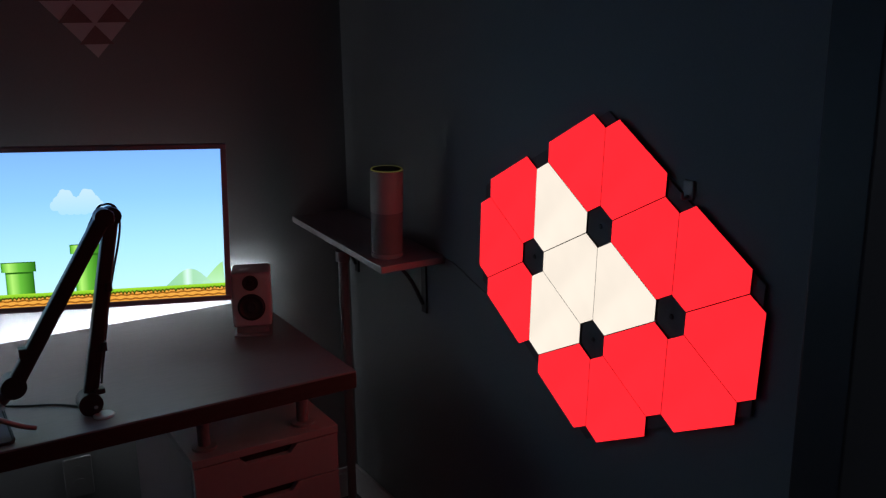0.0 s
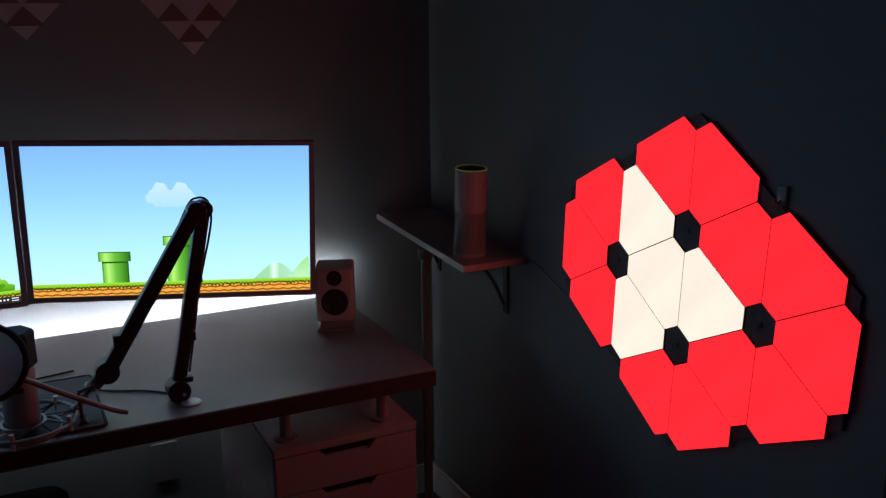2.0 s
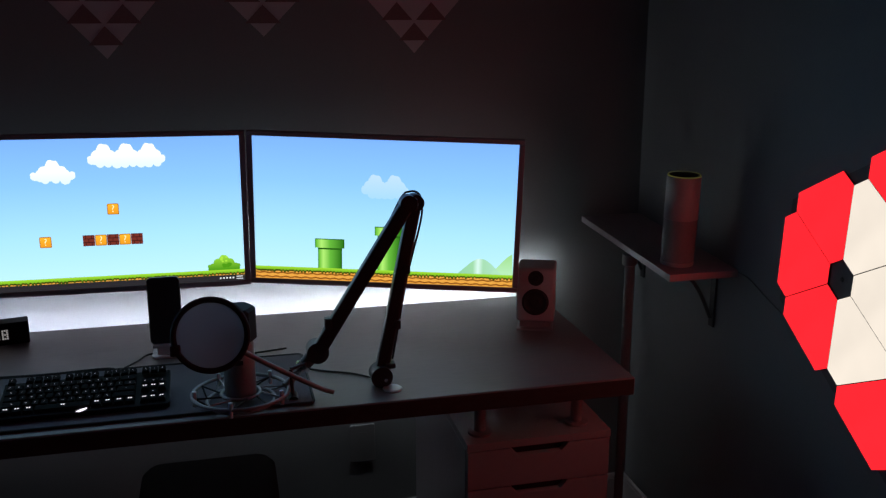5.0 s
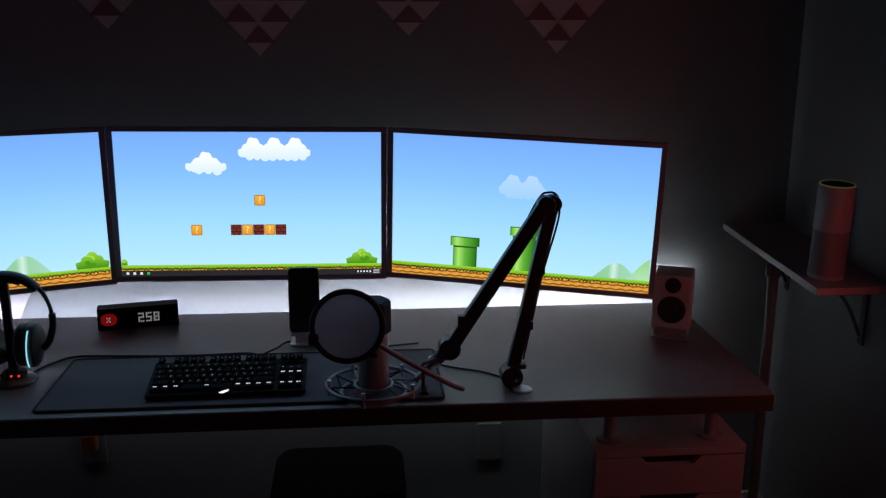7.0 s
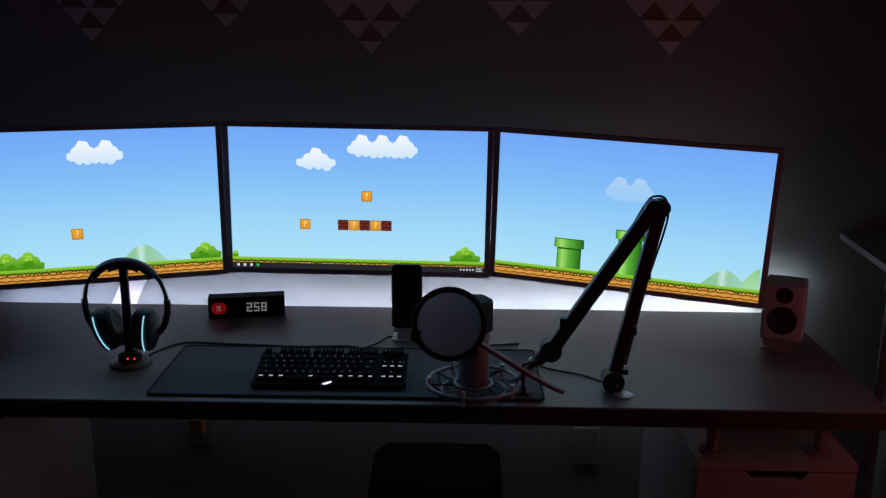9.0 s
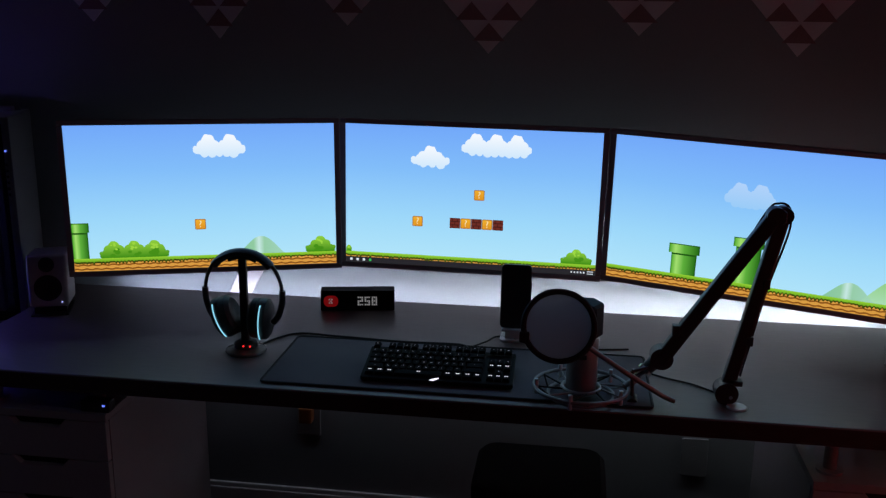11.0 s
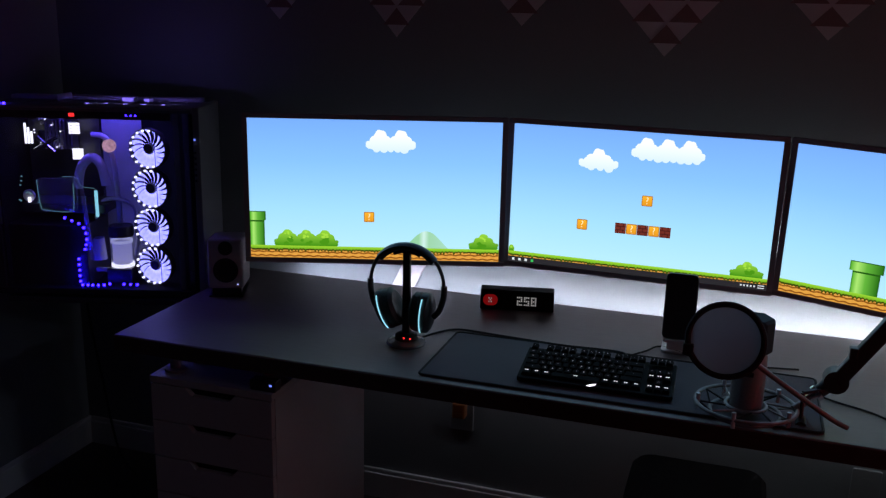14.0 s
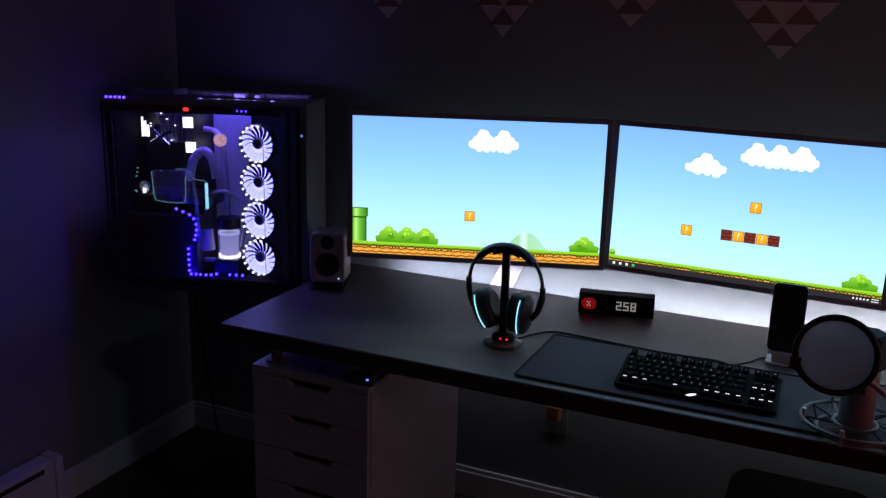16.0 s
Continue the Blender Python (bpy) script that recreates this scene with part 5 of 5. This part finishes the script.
for k in range(14):
    x, z, w = rc.uniform(-0.52, -0.42), rc.uniform(0.41, 0.50), rc.uniform(0.004, 0.012)
    part("board_part", box(x, x + w, 0.165 + 0.001 * k, 0.190, z, z + rc.uniform(0.004, 0.012), 0.001), CLAMP if k % 3 else CHROME, tower)
part("board_led", join(*[box(x, x + 0.0035, 0.142, 0.146, z, z + 0.0035) for x, z in ((-0.515, 0.457), (-0.515, 0.465), (-0.497, 0.428), (-0.463, 0.480), (-0.437, 0.462), (-0.451, 0.415), (-0.480, 0.497))]), LEDWHITE, tower, "tiny white board lights")
# added bars, hidden from the camera, that brighten the interior and spill violet outside
FILLVIOLET = glow("fill_bar_violet", (0.13, 0.08, 1.0, 1), 42.0)
part("fill_bar", box(-0.50, -0.07, 0.060, 0.066, CH - 0.0185, CH - 0.0148), FILLVIOLET, tower, "added hidden violet fill bar under the roof")
part("fill_bar", box(-0.33, -0.20, 0.185, 0.190, CH - 0.0185, CH - 0.0148), FILLVIOLET, tower, "added hidden violet fill bar under the roof")
# added bar that throws violet fill on the west wall
part("fill_bar", box(-0.5720, -0.5695, 0.03, 0.05, 0.05, CH - 0.05), glow("rear_fill_violet", (0.22, 0.17, 1.0, 1), 5.0), tower, "added violet fill bar behind the rear vents")
for k in range(9):
    part("roof_slot", box(-0.54 + 0.055 * k, -0.50 + 0.055 * k, 0.05, 0.17, CH + 0.0003, CH + 0.0015), CASEGREY, tower)
part("readout", box(-0.347, -0.331, -0.0004, 0.0003, CH - 0.028, CH - 0.018), LEDRED, tower, "tiny red readout")
part("top_fitting", rod((-0.43, 0.13, CH + 0.011), (-0.395, 0.15, CH + 0.016), 0.010), TUBEMAT, tower)
part("top_fitting", box(-0.24, -0.205, 0.13, 0.165, CH + 0.0018, CH + 0.016, 0.002), TUBEMAT, tower)
part("top_fitting", box(-0.175, -0.158, 0.13, 0.165, CH + 0.0018, CH + 0.014, 0.002), TUBEMAT, tower)

ts = thing("computer_shelf", "dark wall shelf carrying the computer tower", "shelf", pose(-1.595, 2.262, 0, 0, 0, 17.4))
part("board", box(-CW + 0.035, 0.008, -0.005, CD - 0.01, CZ0 - 0.022, CZ0 - 0.0045, 0.003), DARKTRIM, ts)
for lx, reach in ((-CW + 0.10, 0.30), (-0.06, 0.31 - 0.16)):
    br = part("bracket", box(lx - 0.010, lx + 0.010, 0.03, CD + reach - 0.20, CZ0 - 0.030, CZ0 - 0.0225, 0.001), BLACK, ts, "dark metal bracket")
tcab = thing("power_cable", "dark cable hanging behind the computer stand", "cable")
part("cord", tube([(-2.12, 2.40, 0.70), (-2.13, 2.42, 0.50), (-2.10, 2.43, 0.25), (-2.05, 2.42, 0.02), (-1.95, 2.38, FL + 0.006)], 0.004), RUBBER, tcab)

# ---- beyond the doorway ----
rack = thing("storage_rack", "dim metal storage rack in the next room", "rack", pose(2.25, 1.52, FL))
for sx in (-0.30, 0.30):
    for sy in (-0.2, 0.2):
        part("post", box(sx - 0.014, sx + 0.014, sy - 0.014, sy + 0.014, 0, 1.75, 0.002), BLACK, rack)
for z in (0.35, 0.8, 1.25, 1.70):
    part("shelf", box(-0.284, 0.284, -0.184, 0.184, z - 0.02, z, 0.002), DARKTRIM, rack)
for x, z, w, h in ((2.10, 1.25, 0.14, 0.18), (2.38, 1.25, 0.18, 0.12), (2.16, 0.8, 0.2, 0.16), (2.2, 0.35, 0.3, 0.2)):
    bx = thing("storage_box", "small dark storage box on the rack", "box", pose(x, 1.46, z + FL), group="boxes on the rack")
    part("body", box(-w / 2, w / 2, -0.1, 0.1, 0.0005, h * 0.8, 0.004), BLACK, bx)
    part("lid", box(-w / 2 - 0.003, w / 2 + 0.003, -0.103, 0.103, h * 0.8 + 0.0005, h, 0.004), BEZEL, bx)

# added unseen lamp; its cool fill through the doorway lifts the dark west side
lamp = thing("fill_lamp", "added round fill lamp, out of view in the next room", "ceiling lamp", pose(2.3, 0.2, CEIL))
part("dome", lathe([(0, -0.07), (0.10, -0.055), (0.15, -0.02), (0.155, -0.0005), (0, -0.0005)], 40), glow("cool_fill", (0.66, 0.76, 1.0, 1), 30.0), lamp, "frosted dome", True)
